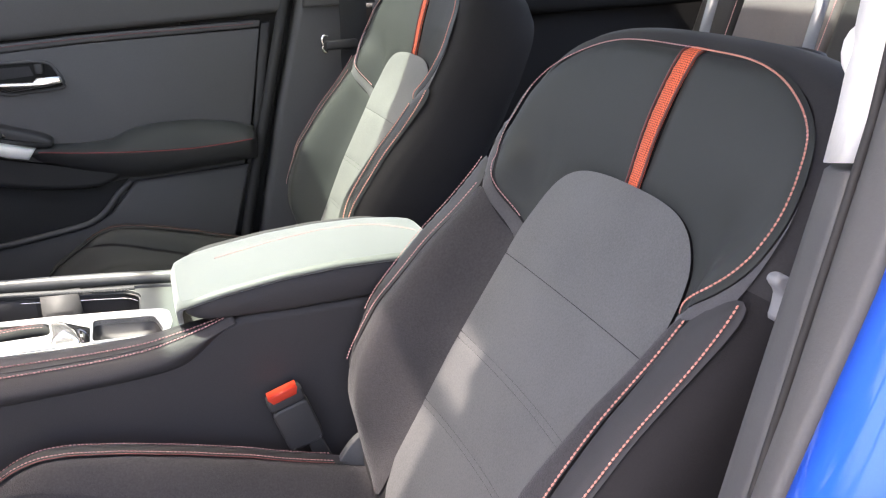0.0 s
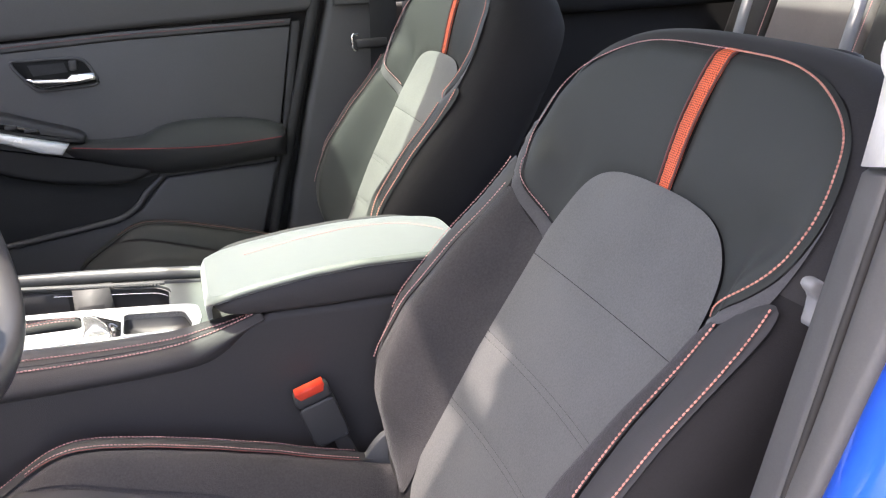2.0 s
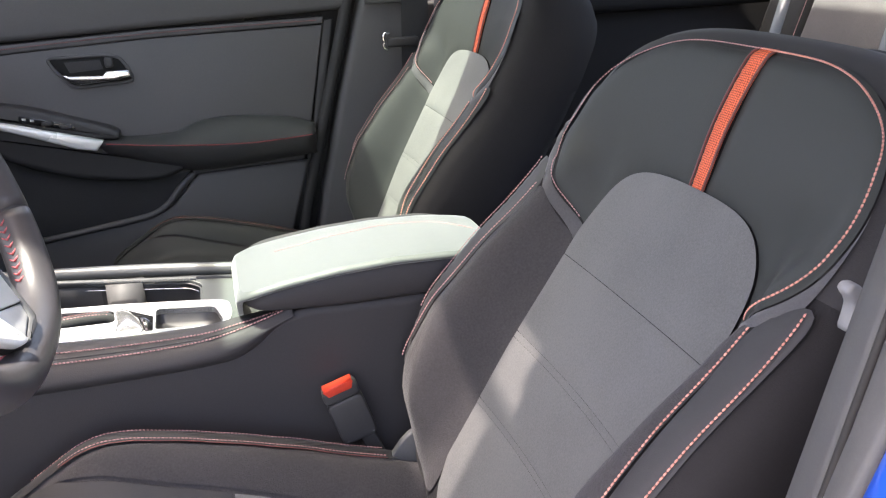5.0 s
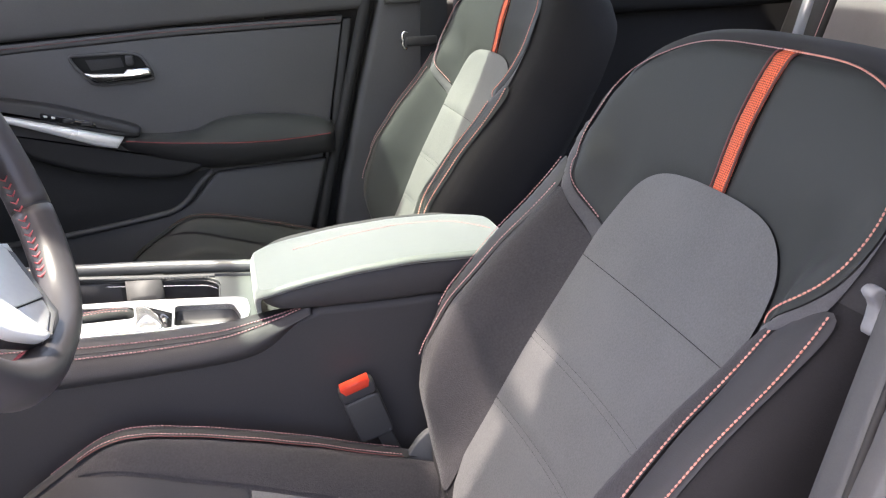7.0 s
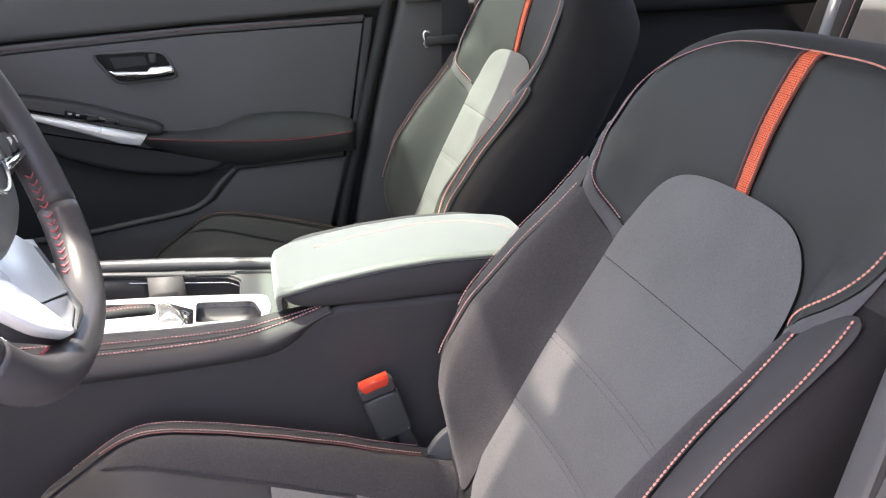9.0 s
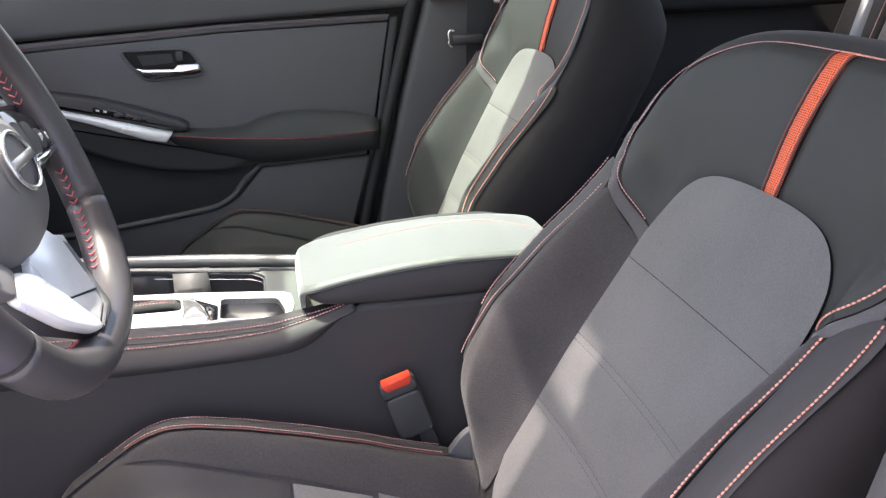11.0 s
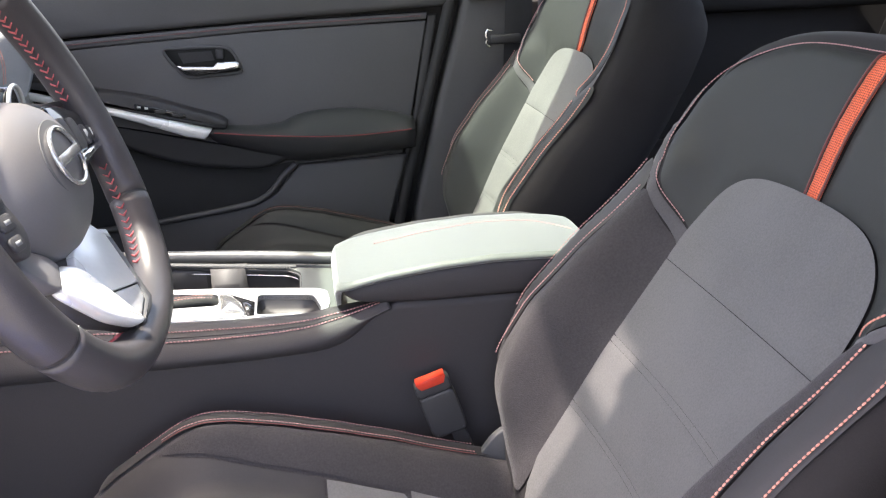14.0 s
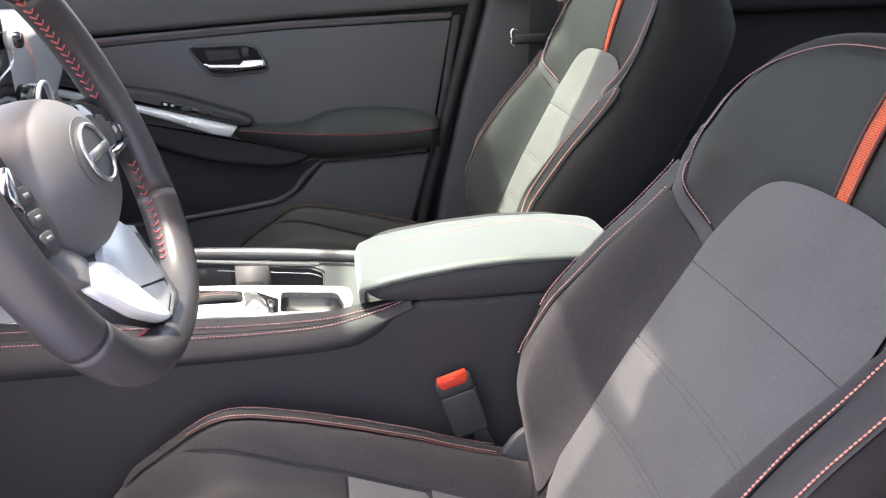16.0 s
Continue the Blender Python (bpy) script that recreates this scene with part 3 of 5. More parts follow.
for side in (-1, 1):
    for x0, x1, y0, y1 in (NEAR_CUTOUTS if side < 0 else ((-0.31, -0.015, 0.505, 0.66), (-0.015, 0.27, 0.57, 0.66))):
        part("roof_mask", block(x0, x1, y0, y1, 1.355, 1.395, 0.002), HEADLINER, car, "unseen roof panels cut to shape sun patches")
    part("front_pillar", tube(spline([(-1.10, side * 0.69, 0.94), (-0.72, side * 0.65, 1.14), (-0.29, side * 0.61, 1.35)], 5), 0.04, 12, flat=0.7), PALE, car, "pale windscreen pillar trim")
    part("roof_rail", tube(spline([(-0.31, side * 0.62, 1.345), (0.0, side * 0.66, 1.355), (0.5, side * 0.66, 1.365), (1.0, side * 0.57, 1.34), (1.5, side * 0.53, 1.24)], 5), 0.07, 14), BLUE, car, "blue roof rail")
    part("rear_pillar", tube(spline([(1.62, side * 0.66, 0.94), (1.5, side * 0.56, 1.2), (1.4, side * 0.53, 1.37)], 5), 0.09, 12, flat=0.5), PALE, car, "pale rear pillar trim")
part("roof_glass", block(-0.31, 0.26, -0.098, 0.60, 1.408, 1.413, 0.001), ROOF_GLASS, car, "green tinted roof glass panel")
# Unseen second panel that only dims the driver-side sun.
part("roof_glass", block(-0.31, 0.26, -0.60, -0.099, 1.408, 1.413, 0.001), DIM_GLASS, car, "unseen panel dimming sun on the driver seat")
part("windscreen", prism([(-1.12, 0.965), (-0.31, 1.372), (-0.312, 1.376), (-1.123, 0.969)], 1.28, lambda a, b, c: (a, c - 0.64, b), 0), CLEAR, car, "clear windscreen")
part("rear_screen", prism([(1.60, 0.985), (0.90, 1.395), (0.902, 1.399), (1.603, 0.989)], 1.14, lambda a, b, c: (a, c - 0.57, b), 0), CLEAR, car, "clear rear screen")
# Unseen frame, added to keep the sun off the passenger door.
part("window_frame", tube(spline([(-1.08, 0.72, 0.97), (-0.72, 0.705, 1.17), (-0.29, 0.69, 1.37)], 5), 0.05, 12), RUBBER, car, "unseen window frame shading the passenger door")
# Unseen dark pane, added to cut the light in the rear cabin.
part("rear_side_glass", block(0.36, 1.45, 0.735, 0.739, 0.96, 1.34, 0.0005), DIM_REAR_GLASS, car, "unseen dark glass dimming the rear cabin")
part("bulkhead", block(-1.35, -1.25, -0.74, 0.74, 0.2, 0.95, 0.02), PLASTIC, car, "dark bulkhead")
part("rear_wall", block(1.45, 1.62, -0.74, 0.74, 0.2, 0.98, 0.02), PLASTIC, car, "dark parcel shelf and rear wall")
part("rear_side", block(0.30, 1.5, -0.80, -0.70, 0.2, 0.95, 0.02), PLASTIC, car, "dark rear side trim")

# ---- dashboard ----
dash = thing("dashboard", (-0.9, 0.0, 0.30), "black dashboard with stitched pad and display", "dashboard")
rings = []
for yy in np.linspace(-0.68, 0.68, 20):
    d = 0.05 * smooth((yy - 0.2) / 0.45)
    rings.append([(-1.25, yy, 0.45), (-0.70 - d, yy, 0.45), (-0.60 - d, yy, 0.60), (-0.565 - d, yy, 0.76), (-0.56 - d, yy, 0.85), (-0.60 - d, yy, 0.93), (-0.70 - d, yy, 0.97), (-1.25, yy, 0.985)])
# The dash takes the pale tone, its sunlit look painted in.
part("dash_body", loft(rings), SUNLIT_TRIM, dash, "soft black dashboard")
rings = []
for yy in np.linspace(0.165, 0.64, 12):
    d = -0.10 * (yy - 0.165)
    rings.append([(-0.80, yy, 0.98)] + [(q[0] + d, yy, q[1]) for q in spline([(-0.66, 0.996), (-0.575, 0.994), (-0.546, 0.982), (-0.538, 0.945), (-0.545, 0.900), (-0.565, 0.850), (-0.60, 0.80)], 4)] + [(-0.80, yy, 0.80)])
pad = part("dash_pad", loft(rings), SUNLIT_TRIM, dash, "padded leatherette dash band")
for k in (0.0, 0.010):
    part("stitching", stitches(spline([(-0.590, 0.322 + k, 0.996), (-0.5640, 0.335 + k, 0.990), (-0.5570, 0.349 + k, 0.9700), (-0.5555, 0.362 + k, 0.9480), (-0.5580, 0.372 + k, 0.930), (-0.5640, 0.379 + k, 0.905)], 6), lambda p: (1, 0, 0.3), width=0.0014), STITCH, pad, "red thread stitching")
part("dash_centre", block(-0.72, -0.52, -0.13, 0.15, 0.55, 0.90, 0.03, 3), SOFT, dash, "dark centre stack")
screen = part("display", block(-0.535, -0.505, -0.125, 0.135, 0.905, 1.05, 0.008), PIANO, dash, "gloss black display")
knob = part("knob", tube([(-0.505, 0.118, 0.991), (-0.486, 0.118, 0.991), (-0.483, 0.118, 0.991)], [0.0100, 0.0098, 0.0085], 20), PIANO, screen, "black rotary knob")
part("knob_ring", tube([(-0.500, 0.118, 0.991), (-0.490, 0.118, 0.991)], [0.0112, 0.0108], 24), SATIN, screen, "silver knob ring")
for yy in (0.285,):
    vent = [(-0.522, yy + 0.032 * math.cos(t), 0.885 + 0.032 * math.sin(t)) for t in np.linspace(0, 2 * math.pi, 36)]
    part("vent_ring", tube(vent, 0.0032, 10, cap=False, up=(1, 0, 0)), SATIN, dash, "chrome air vent ring")
    part("vent_bowl", tube([(-0.57, yy, 0.885), (-0.528, yy, 0.885)], 0.031, 24), PIANO, dash, "dark air vent")
part("climate_panel", block(-0.53, -0.508, -0.11, 0.14, 0.80, 0.872, 0.006), PIANO, dash, "dark control panel")
part("display_frame", tube(spline([(-0.502, 0.050, 0.945), (-0.502, 0.085, 0.953), (-0.502, 0.118, 0.960), (-0.502, 0.131, 0.966), (-0.502, 0.133, 0.975), (-0.502, 0.128, 0.99)], 5), 0.0017, 8), CHROME, dash, "thin chrome frame")
part("climate_frame", block(-0.53, -0.504, -0.12, 0.15, 0.872, 0.880, 0.003), SATIN, dash, "silver frame strip")
part("column_shroud", tube(spline([(-0.62, -0.375, 0.84), (-0.5, -0.375, 0.875), (-0.38, -0.375, 0.920)], 6), 0.050, 16), PLASTIC, dash, "dark steering column shroud")

# ---- far side: passenger door, centre pillar, rear door ----
door = thing("front_door", (-0.3, 0.74, 0.30), "closed black passenger door panel with silver trim", "car door")


def door_at(y0):
    return lambda a, b, c: (a, y0 - c, b)


part("door_shell", prism([(-0.98, 0.32), (0.0, 0.32), (0.04, 0.55), (0.08, 0.76), (0.125, 0.99), (-0.98, 0.97)], 0.09, door_at(0.82), 0.01), PLASTIC, door, "dark door shell")
part("door_card", prism([(-0.95, 0.34), (-0.01, 0.34), (0.015, 0.55), (0.073, 0.756), (0.110, 0.942), (-0.2, 0.937), (-0.47, 0.924), (-0.95, 0.897)], 0.03, door_at(0.710), 0.003), SOFT, door, "soft black door panel")
part("edge_strip", prism([(0.018, 0.55), (0.040, 0.55), (0.094, 0.756), (0.132, 0.952), (0.113, 0.950), (0.077, 0.757)], 0.014, door_at(0.700), 0.004), PLASTIC, door, "plain plastic edge strip")
part("top_band", prism([(-0.95, 0.8975), (-0.47, 0.9245), (-0.2, 0.938), (0.110, 0.944), (0.113, 0.957), (-0.2, 0.952), (-0.47, 0.940), (-0.95, 0.914)], 0.034, door_at(0.712), 0.003), SOFT, door, "stitched leatherette band")
part("belt_pad", prism([(-0.95, 0.918), (-0.47, 0.944), (-0.2, 0.956), (0.16, 0.968), (0.18, 1.035), (-0.95, 1.05)], 0.050, door_at(0.722), 0.012, 3), SOFT, door, "padded door top")
for off in (0.0045,):
    part("stitching", stitches([(a, 0.6765, b + off * 0.9) for a, b in spline([(-0.95, 0.902), (-0.47, 0.929), (-0.2, 0.942), (0.10, 0.947)], 8)], lambda p: (0, -1, 0)), DARK_STITCH, door, "dull red thread stitching")
ARM_TOP = table([-0.325, -0.30, -0.23, -0.178, -0.146, -0.105, -0.050, 0.0, 0.046, 0.078], [0.755, 0.767, 0.762, 0.764, 0.779, 0.7855, 0.785, 0.780, 0.772, 0.758], 0.02)
ARM_LOW = table([-0.325, -0.284, -0.234, -0.156, -0.10, -0.046, 0.078], [0.745, 0.731, 0.712, 0.691, 0.6915, 0.694, 0.703], 0.03)
ARM_LINE = table([-0.325, -0.304, -0.241, -0.176, -0.11, -0.042, 0.027, 0.078], [0.757, 0.7635, 0.7545, 0.748, 0.7425, 0.740, 0.7425, 0.7465], 0.02)
upper, lower = [], []
for px in np.linspace(-0.325, 0.078, 44):
    f = 0.022 * (1 - smooth((px + 0.325) / 0.03) * smooth((0.084 - px) / 0.02))
    t, m, b = ARM_TOP(px), ARM_LINE(px), ARM_LOW(px)
    t = max(t, m + 0.004)
    upper.append([(px, 0.70, t)] + [(px, q[0], q[1]) for q in spline([(0.684, t + 0.001), (0.666, t), (0.648 + f, 0.6 * t + 0.4 * m), (0.637 + f, 0.2 * t + 0.8 * m), (0.633 + f, m + 0.0005)], 3)] + [(px, 0.70, m)])
    lower.append([(px, 0.70, m)] + [(px, q[0], q[1]) for q in spline([(0.6335 + f, m - 0.0008), (0.6355 + f, 0.75 * m + 0.25 * b), (0.645 + f, 0.3 * m + 0.7 * b), (0.660, b + 0.001)], 3)] + [(px, 0.70, b)])
part("armrest", loft(lower), PLASTIC, door, "black door armrest underside")
part("armrest_pad", loft(upper), LEATHER, door, "padded leatherette armrest top")
part("stitching", stitches([(a, 0.6318, ARM_LINE(a) + 0.0004) for a in np.linspace(-0.30, 0.068, 40)], lambda p: (0, -1, 0), gap=0.0004, width=0.0011, height=0.0011), DOOR_RED, door, "dull red thread stitching")
# Flat sheet on the door card; the pocket's shade is its colour.
part("pocket_shade", prism([(-0.62, 0.80), (-0.49, 0.757), (-0.46, 0.735), (-0.38, 0.703), (-0.298, 0.686), (-0.212, 0.680), (-0.160, 0.688), (-0.190, 0.656), (-0.212, 0.632), (-0.25, 0.612), (-0.44, 0.587), (-0.70, 0.575)], 0.003, door_at(0.6815), 0.0008), HOLLOW_SHADE, door, "dark sheet standing for the pocket's shade")
part("pull_pocket", prism([tuple(p) for p in spline([(-0.75, 0.868), (-0.481, 0.814), (-0.325, 0.774), (-0.25, 0.750), (-0.165, 0.712), (-0.212, 0.683), (-0.298, 0.688), (-0.380, 0.705), (-0.461, 0.737), (-0.52, 0.772), (-0.75, 0.83)], 4, True)], 0.034, door_at(0.686), 0.012, 4), PLASTIC, door, "dark plastic pull pocket")
part("trim_strip", prism([(-0.78, 0.892), (-0.60, 0.852), (-0.5026, 0.8245), (-0.4068, 0.7970), (-0.3042, 0.7679), (-0.3176, 0.7505), (-0.3502, 0.7575), (-0.4265, 0.7870), (-0.4955, 0.8120), (-0.60, 0.838), (-0.78, 0.876)], 0.052, door_at(0.686), 0.004), BRIGHT, door, "satin silver trim strip")
bezel = part("switch_bezel", prism([tuple(p) for p in spline([(-0.78, 0.905), (-0.60, 0.872), (-0.4987, 0.8500), (-0.4199, 0.8328), (-0.3436, 0.8065), (-0.2892, 0.787), (-0.2769, 0.7735), (-0.3046, 0.7683), (-0.485, 0.818), (-0.60, 0.852), (-0.78, 0.890)], 4, True)], 0.040, door_at(0.686), 0.006), PLASTIC, door, "dark switch bezel")
part("switch_plate", prism(rounded([(-0.437, 0.8245), (-0.349, 0.7990), (-0.347, 0.7905), (-0.437, 0.8110)]), 0.0015, door_at(0.6462), 0.0006), PIANO, bezel, "gloss black switch plate")
for a, b in ((-0.4285, 0.8170), (-0.4160, 0.8140)):
    part("switch_mark", prism([(a - 0.003, b - 0.002), (a + 0.003, b - 0.003), (a + 0.003, b + 0.001), (a - 0.003, b + 0.002)], 0.0008, door_at(0.6442), 0), PALE, bezel, "pale printed mark")
for a, b in ((-0.392, 0.8065), (-0.362, 0.7985)):
    part("switch", block(a - 0.010, a + 0.010, 0.640, 0.6455, b - 0.004, b + 0.0035, 0.002), PLASTIC, bezel)
hollow = [tuple(p) for p in spline([(-0.3778, 0.9105), (-0.35, 0.9135), (-0.29, 0.9135), (-0.2650, 0.9100), (-0.2530, 0.9000), (-0.2415, 0.8720), (-0.2487, 0.8640), (-0.29, 0.8615), (-0.3370, 0.8605), (-0.3559, 0.8749)], 4, True)]
# Thin flat plates: the hollow's depth is only painted as dark shade.
recess = part("recess_shade", prism(hollow, 0.0035, door_at(0.6828), 0.001), RECESS_BLACK, door, "dark plate standing for the recess shade")
part("recess_back", prism([(-0.352, 0.905), (-0.292, 0.906), (-0.288, 0.889), (-0.345, 0.886)], 0.0015, door_at(0.6798), 0.0006), HOLLOW_SHADE, recess, "dark sheet in the handle hollow")
part("recess_rim", tube([(a, 0.6790, b) for a, b in hollow + hollow[:1]], 0.0030, 8, cap=False), SOFT, recess, "soft rounded bezel")
handle = part("door_handle", prism([(-0.3572, 0.8840), (-0.345, 0.8828), (-0.2903, 0.8795), (-0.2828, 0.8870), (-0.2446, 0.8862), (-0.2417, 0.8745), (-0.2662, 0.8700), (-0.3307, 0.8645), (-0.3453, 0.8716)], 0.016, door_at(0.680), 0.004, 3), CHROME, door, "chrome inner door handle")
part("lock_tab", block(-0.284, -0.270, 0.668, 0.679, 0.892, 0.910, 0.003), PLASTIC, door, "dark lock tab")
part("pocket_lip", tube(spline([(-0.80, 0.668, 0.565), (-0.531, 0.668, 0.579), (-0.433, 0.668, 0.587), (-0.276, 0.668, 0.607), (-0.234, 0.668, 0.617), (-0.2076, 0.668, 0.6353), (-0.1875, 0.670, 0.659), (-0.157, 0.676, 0.684)], 6), 0.006, 10), SOFT, door, "raised pocket lip")
part("pocket_panel", prism([(-0.80, 0.36), (0.0, 0.36), (0.018, 0.55), (0.06, 0.69), (-0.150, 0.682), (-0.200, 0.628), (-0.25, 0.606), (-0.361, 0.594), (-0.80, 0.568)], 0.018, door_at(0.685), 0.006), SOFT, door, "lower door panel")
pillar = thing("pillar_trim", (0.2, 0.74, 0.30), "dark centre pillar trim with belt slot", "pillar trim", kind="structure")
part("cover", prism([(0.05, 0.30), (0.25, 0.30), (0.31, 0.9), (0.34, 1.34), (0.235, 1.34), (0.185, 0.99), (0.130, 0.80), (0.085, 0.62), (0.06, 0.5)], 0.06, door_at(0.73), 0.014, 3), SOFT, pillar, "dark pillar cover")
part("door_seal", tube(spline([(0.02, 0.685, 0.45), (0.052, 0.68, 0.60), (0.10, 0.68, 0.77), (0.150, 0.68, 0.95), (0.185, 0.675, 1.10), (0.215, 0.66, 1.32)], 6), 0.011, 10), RUBBER, pillar, "rubber door seal")
part("upper_trim", prism([(0.19, 0.975), (0.33, 0.975), (0.35, 1.34), (0.245, 1.34)], 0.012, door_at(0.668), 0.006), SOFT, pillar, "dark upper pillar trim")
# Filler block, added to stop outside light showing through the door gap.
part("jamb_filler", block(-0.03, 0.22, 0.714, 0.728, 0.30, 1.0, 0.002), RUBBER, pillar, "dark filler blocking light in the door gap")
belt = thing("seat_belt", (0.28, 0.645, 0.30), "black seat belt webbing hanging on the pillar", "seat belt")
part("webbing", prism([(0.235, 0.40), (0.285, 0.40), (0.310, 1.0), (0.305, 1.25), (0.262, 1.25), (0.258, 1.0)], 0.0025, door_at(0.650), 0.0008), BELT, belt)
part("tongue", tube(spline([(0.2290, 0.640, 0.9215), (0.2215, 0.640, 0.9225), (0.2180, 0.640, 0.917), (0.2175, 0.640, 0.902), (0.2200, 0.640, 0.895), (0.2260, 0.640, 0.892)], 5), 0.0030, 10), CHROME, belt, "bright metal belt tongue")
part("tongue_grip", block(0.2235, 0.285, 0.634, 0.644, 0.896, 0.914, 0.004), PLASTIC, belt, "black plastic tongue grip")

rear_door = thing("rear_door", (0.8, 0.74, 0.30), "dark rear door panel in shade", "car door")
part("door_card", block(0.36, 1.42, 0.70, 0.82, 0.32, 0.96, 0.02), REAR_SHADED, rear_door, "dark rear door panel")
part("armrest", block(0.45, 1.1, 0.64, 0.70, 0.62, 0.68, 0.02, 3), REAR_SHADED, rear_door, "dark door armrest")
part("belt_pad", block(0.34, 1.42, 0.66, 0.74, 0.93, 0.985, 0.018, 3), REAR_SHADED, rear_door, "padded door top")
rear_seat = thing("rear_seat", (0.93, 0.0, 0.30), "black rear bench seat with grey centre fields", "car seat")
part("bench", block(0.50, 0.98, -0.64, 0.64, 0.30, 0.52, 0.05, 3), CLOTH, rear_seat)
for y0, y1, mat in ((-0.63, -0.50, LEATHER), (-0.495, -0.24, SUEDE), (-0.235, -0.10, LEATHER), (-0.095, 0.095, LEATHER), (0.10, 0.235, LEATHER), (0.24, 0.495, SUEDE), (0.50, 0.63, LEATHER)):
    bm = block(0.88, 1.02, y0, y1, 0.48, 1.02, 0.02, 3)
    for v in bm.verts:
        v.co.x += (v.co.z - 0.5) * 0.35
    part("back_field", bm, mat, rear_seat)
for yy in (-0.497, -0.237, 0.237, 0.497):
    part("stitching", stitches([(0.874 + 0.35 * (h - 0.5), yy, h) for h in np.linspace(0.55, 1.0, 30)], lambda p: (-1, 0, 0), width=0.0015), PINK, rear_seat, "red thread stitching")

# ---- near side: centre pillar in the open doorway ----
INNER = table([0.30, 0.45, 0.62, 0.807, 0.903, 0.952, 0.99, 1.06, 1.34], [0.020, 0.056, 0.100, 0.147, 0.172, 0.185, 0.195, 0.204, 0.220], 0.03)
GROOVE = table([0.30, 0.60, 0.829, 1.011, 1.34], [0.010, 0.083, 0.139, 0.184, 0.225], 0.03)
EDGE = table([0.30, 0.60, 0.86, 0.96, 1.10, 1.34], [-0.057, 0.031, 0.113, 0.152, 0.186, 0.213], 0.03)
near = thing("pillar_trim", (0.2, -0.70, 0.30), "grey centre pillar trim with pale upper part", "pillar trim", kind="structure")


def pillar_loft(zs, section):
    return loft([section(h) for h in zs])


part("lower_cover", pillar_loft(np.linspace(0.30, 0.978, 28), lambda h: [(INNER(h) + 0.10, -0.66, h), (INNER(h) + 0.012, -0.662, h), (INNER(h) + 0.002, -0.668, h), (INNER(h) - 0.003, -0.676, h + 0.002), (GROOVE(h) + 0.004, -0.694, h + 0.006), (GROOVE(h) + 0.002, -0.699, h + 0.007), (GROOVE(h) + 0.012, -0.702, h + 0.007), (INNER(h) + 0.10, -0.70, h)]), GREY, near, "grey lower pillar cover")
part("upper_cover", pillar_loft(np.linspace(0.981, 1.34, 16), lambda h: [(INNER(h) + 0.10, -0.658, h), (INNER(h) + 0.012, -0.660, h), (INNER(h) + 0.001, -0.667, h), (INNER(h) - 0.003, -0.675, h + 0.002), (GROOVE(h) + 0.005, -0.688, h + 0.006), (GROOVE(h) + 0.005, -0.693, h + 0.007), (GROOVE(h) + 0.014, -0.698, h + 0.007), (INNER(h) + 0.10, -0.698, h)]), PALE, near, "pale upper pillar cover")
part("belt_anchor", loft([[(0.2085 + (0.0095 * r) * math.cos(t), -0.667 + 0.008 * r * math.sin(t), 1.031 + 0.0135 * h) for t in np.linspace(0, 2 * math.pi, 16, endpoint=False)] for h, r in ((-1, 0.05), (-0.9, 0.43), (-0.7, 0.71), (-0.4, 0.92), (0, 1), (0.4, 0.92), (0.7, 0.71), (0.9, 0.43), (1, 0.05))]), PALE, near, "pale belt anchor cover")
part("door_seal", pillar_loft(np.linspace(0.30, 1.34, 40), lambda h: [(GROOVE(h) + 0.02, -0.703, h), (GROOVE(h) + 0.001, -0.7035, h), (GROOVE(h) - 0.003, -0.708, h), (0.5 * (GROOVE(h) + EDGE(h)) - 0.004, -0.722, h), (EDGE(h) + 0.004, -0.738, h), (EDGE(h) + 0.003, -0.742, h), (EDGE(h) + 0.012, -0.744, h), (EDGE(h) + 0.05, -0.735, h)]), GREY, near, "grey ribbed door seal")
part("seal_lip", tube([(GROOVE(h) - 0.0035, -0.7065, h) for h in np.linspace(0.30, 1.33, 30)], 0.0022, 8), RUBBER, near, "black seal lip")
part("jamb", pillar_loft(np.linspace(0.30, 1.34, 36), lambda h: [(EDGE(h) + 0.08, -0.742, h), (EDGE(h) + 0.004, -0.7455, h), (EDGE(h) - 0.001, -0.750, h), (EDGE(h) - 0.001, -0.775, h), (EDGE(h) + 0.008, -0.790, h), (EDGE(h) + 0.025, -0.800, h), (EDGE(h) + 0.05, -0.815, h), (EDGE(h) + 0.07, -0.845, h), (EDGE(h) + 0.10, -0.862, h), (EDGE(h) + 0.40, -0.875, h), (EDGE(h) + 0.40, -0.80, h)]), BLUE, car, "blue painted door jamb")

# ---- centre console ----
console = thing("centre_console", (-0.2, 0.0, 0.30), "black centre console with silver shifter surround", "console")


def deck(px):
    return 0.68 + 0.06 * (-0.11 - px)


def on_deck(dz):
    return lambda a, b, c: (a, b, deck(a) + dz + c)


rings = []
SIDE_TOP = table([-0.70, -0.30, -0.20, -0.12, -0.10, -0.07, -0.05, -0.03, 0.02, 0.24], [0.664, 0.670, 0.673, 0.680, 0.688, 0.704, 0.7150, 0.7150, 0.7128, 0.7125], 0.008)
for px in np.linspace(-0.70, 0.24, 48):
    h = min(deck(px), 0.705)
    t = SIDE_TOP(px)
    rings.append([(px, -0.098, 0.30), (px, -0.106, 0.50), (px, -0.1125, t - 0.012), (px, -0.1115, t - 0.003), (px, -0.104, t), (px, -0.098, min(t, h - 0.036)), (px, -0.070, h - 0.075), (px, 0.124, h - 0.075), (px, 0.129, h - 0.04), (px, 0.118, 0.50), (px, 0.108, 0.30)])
part("console_body", loft(rings), SIDE, console, "soft black console side")
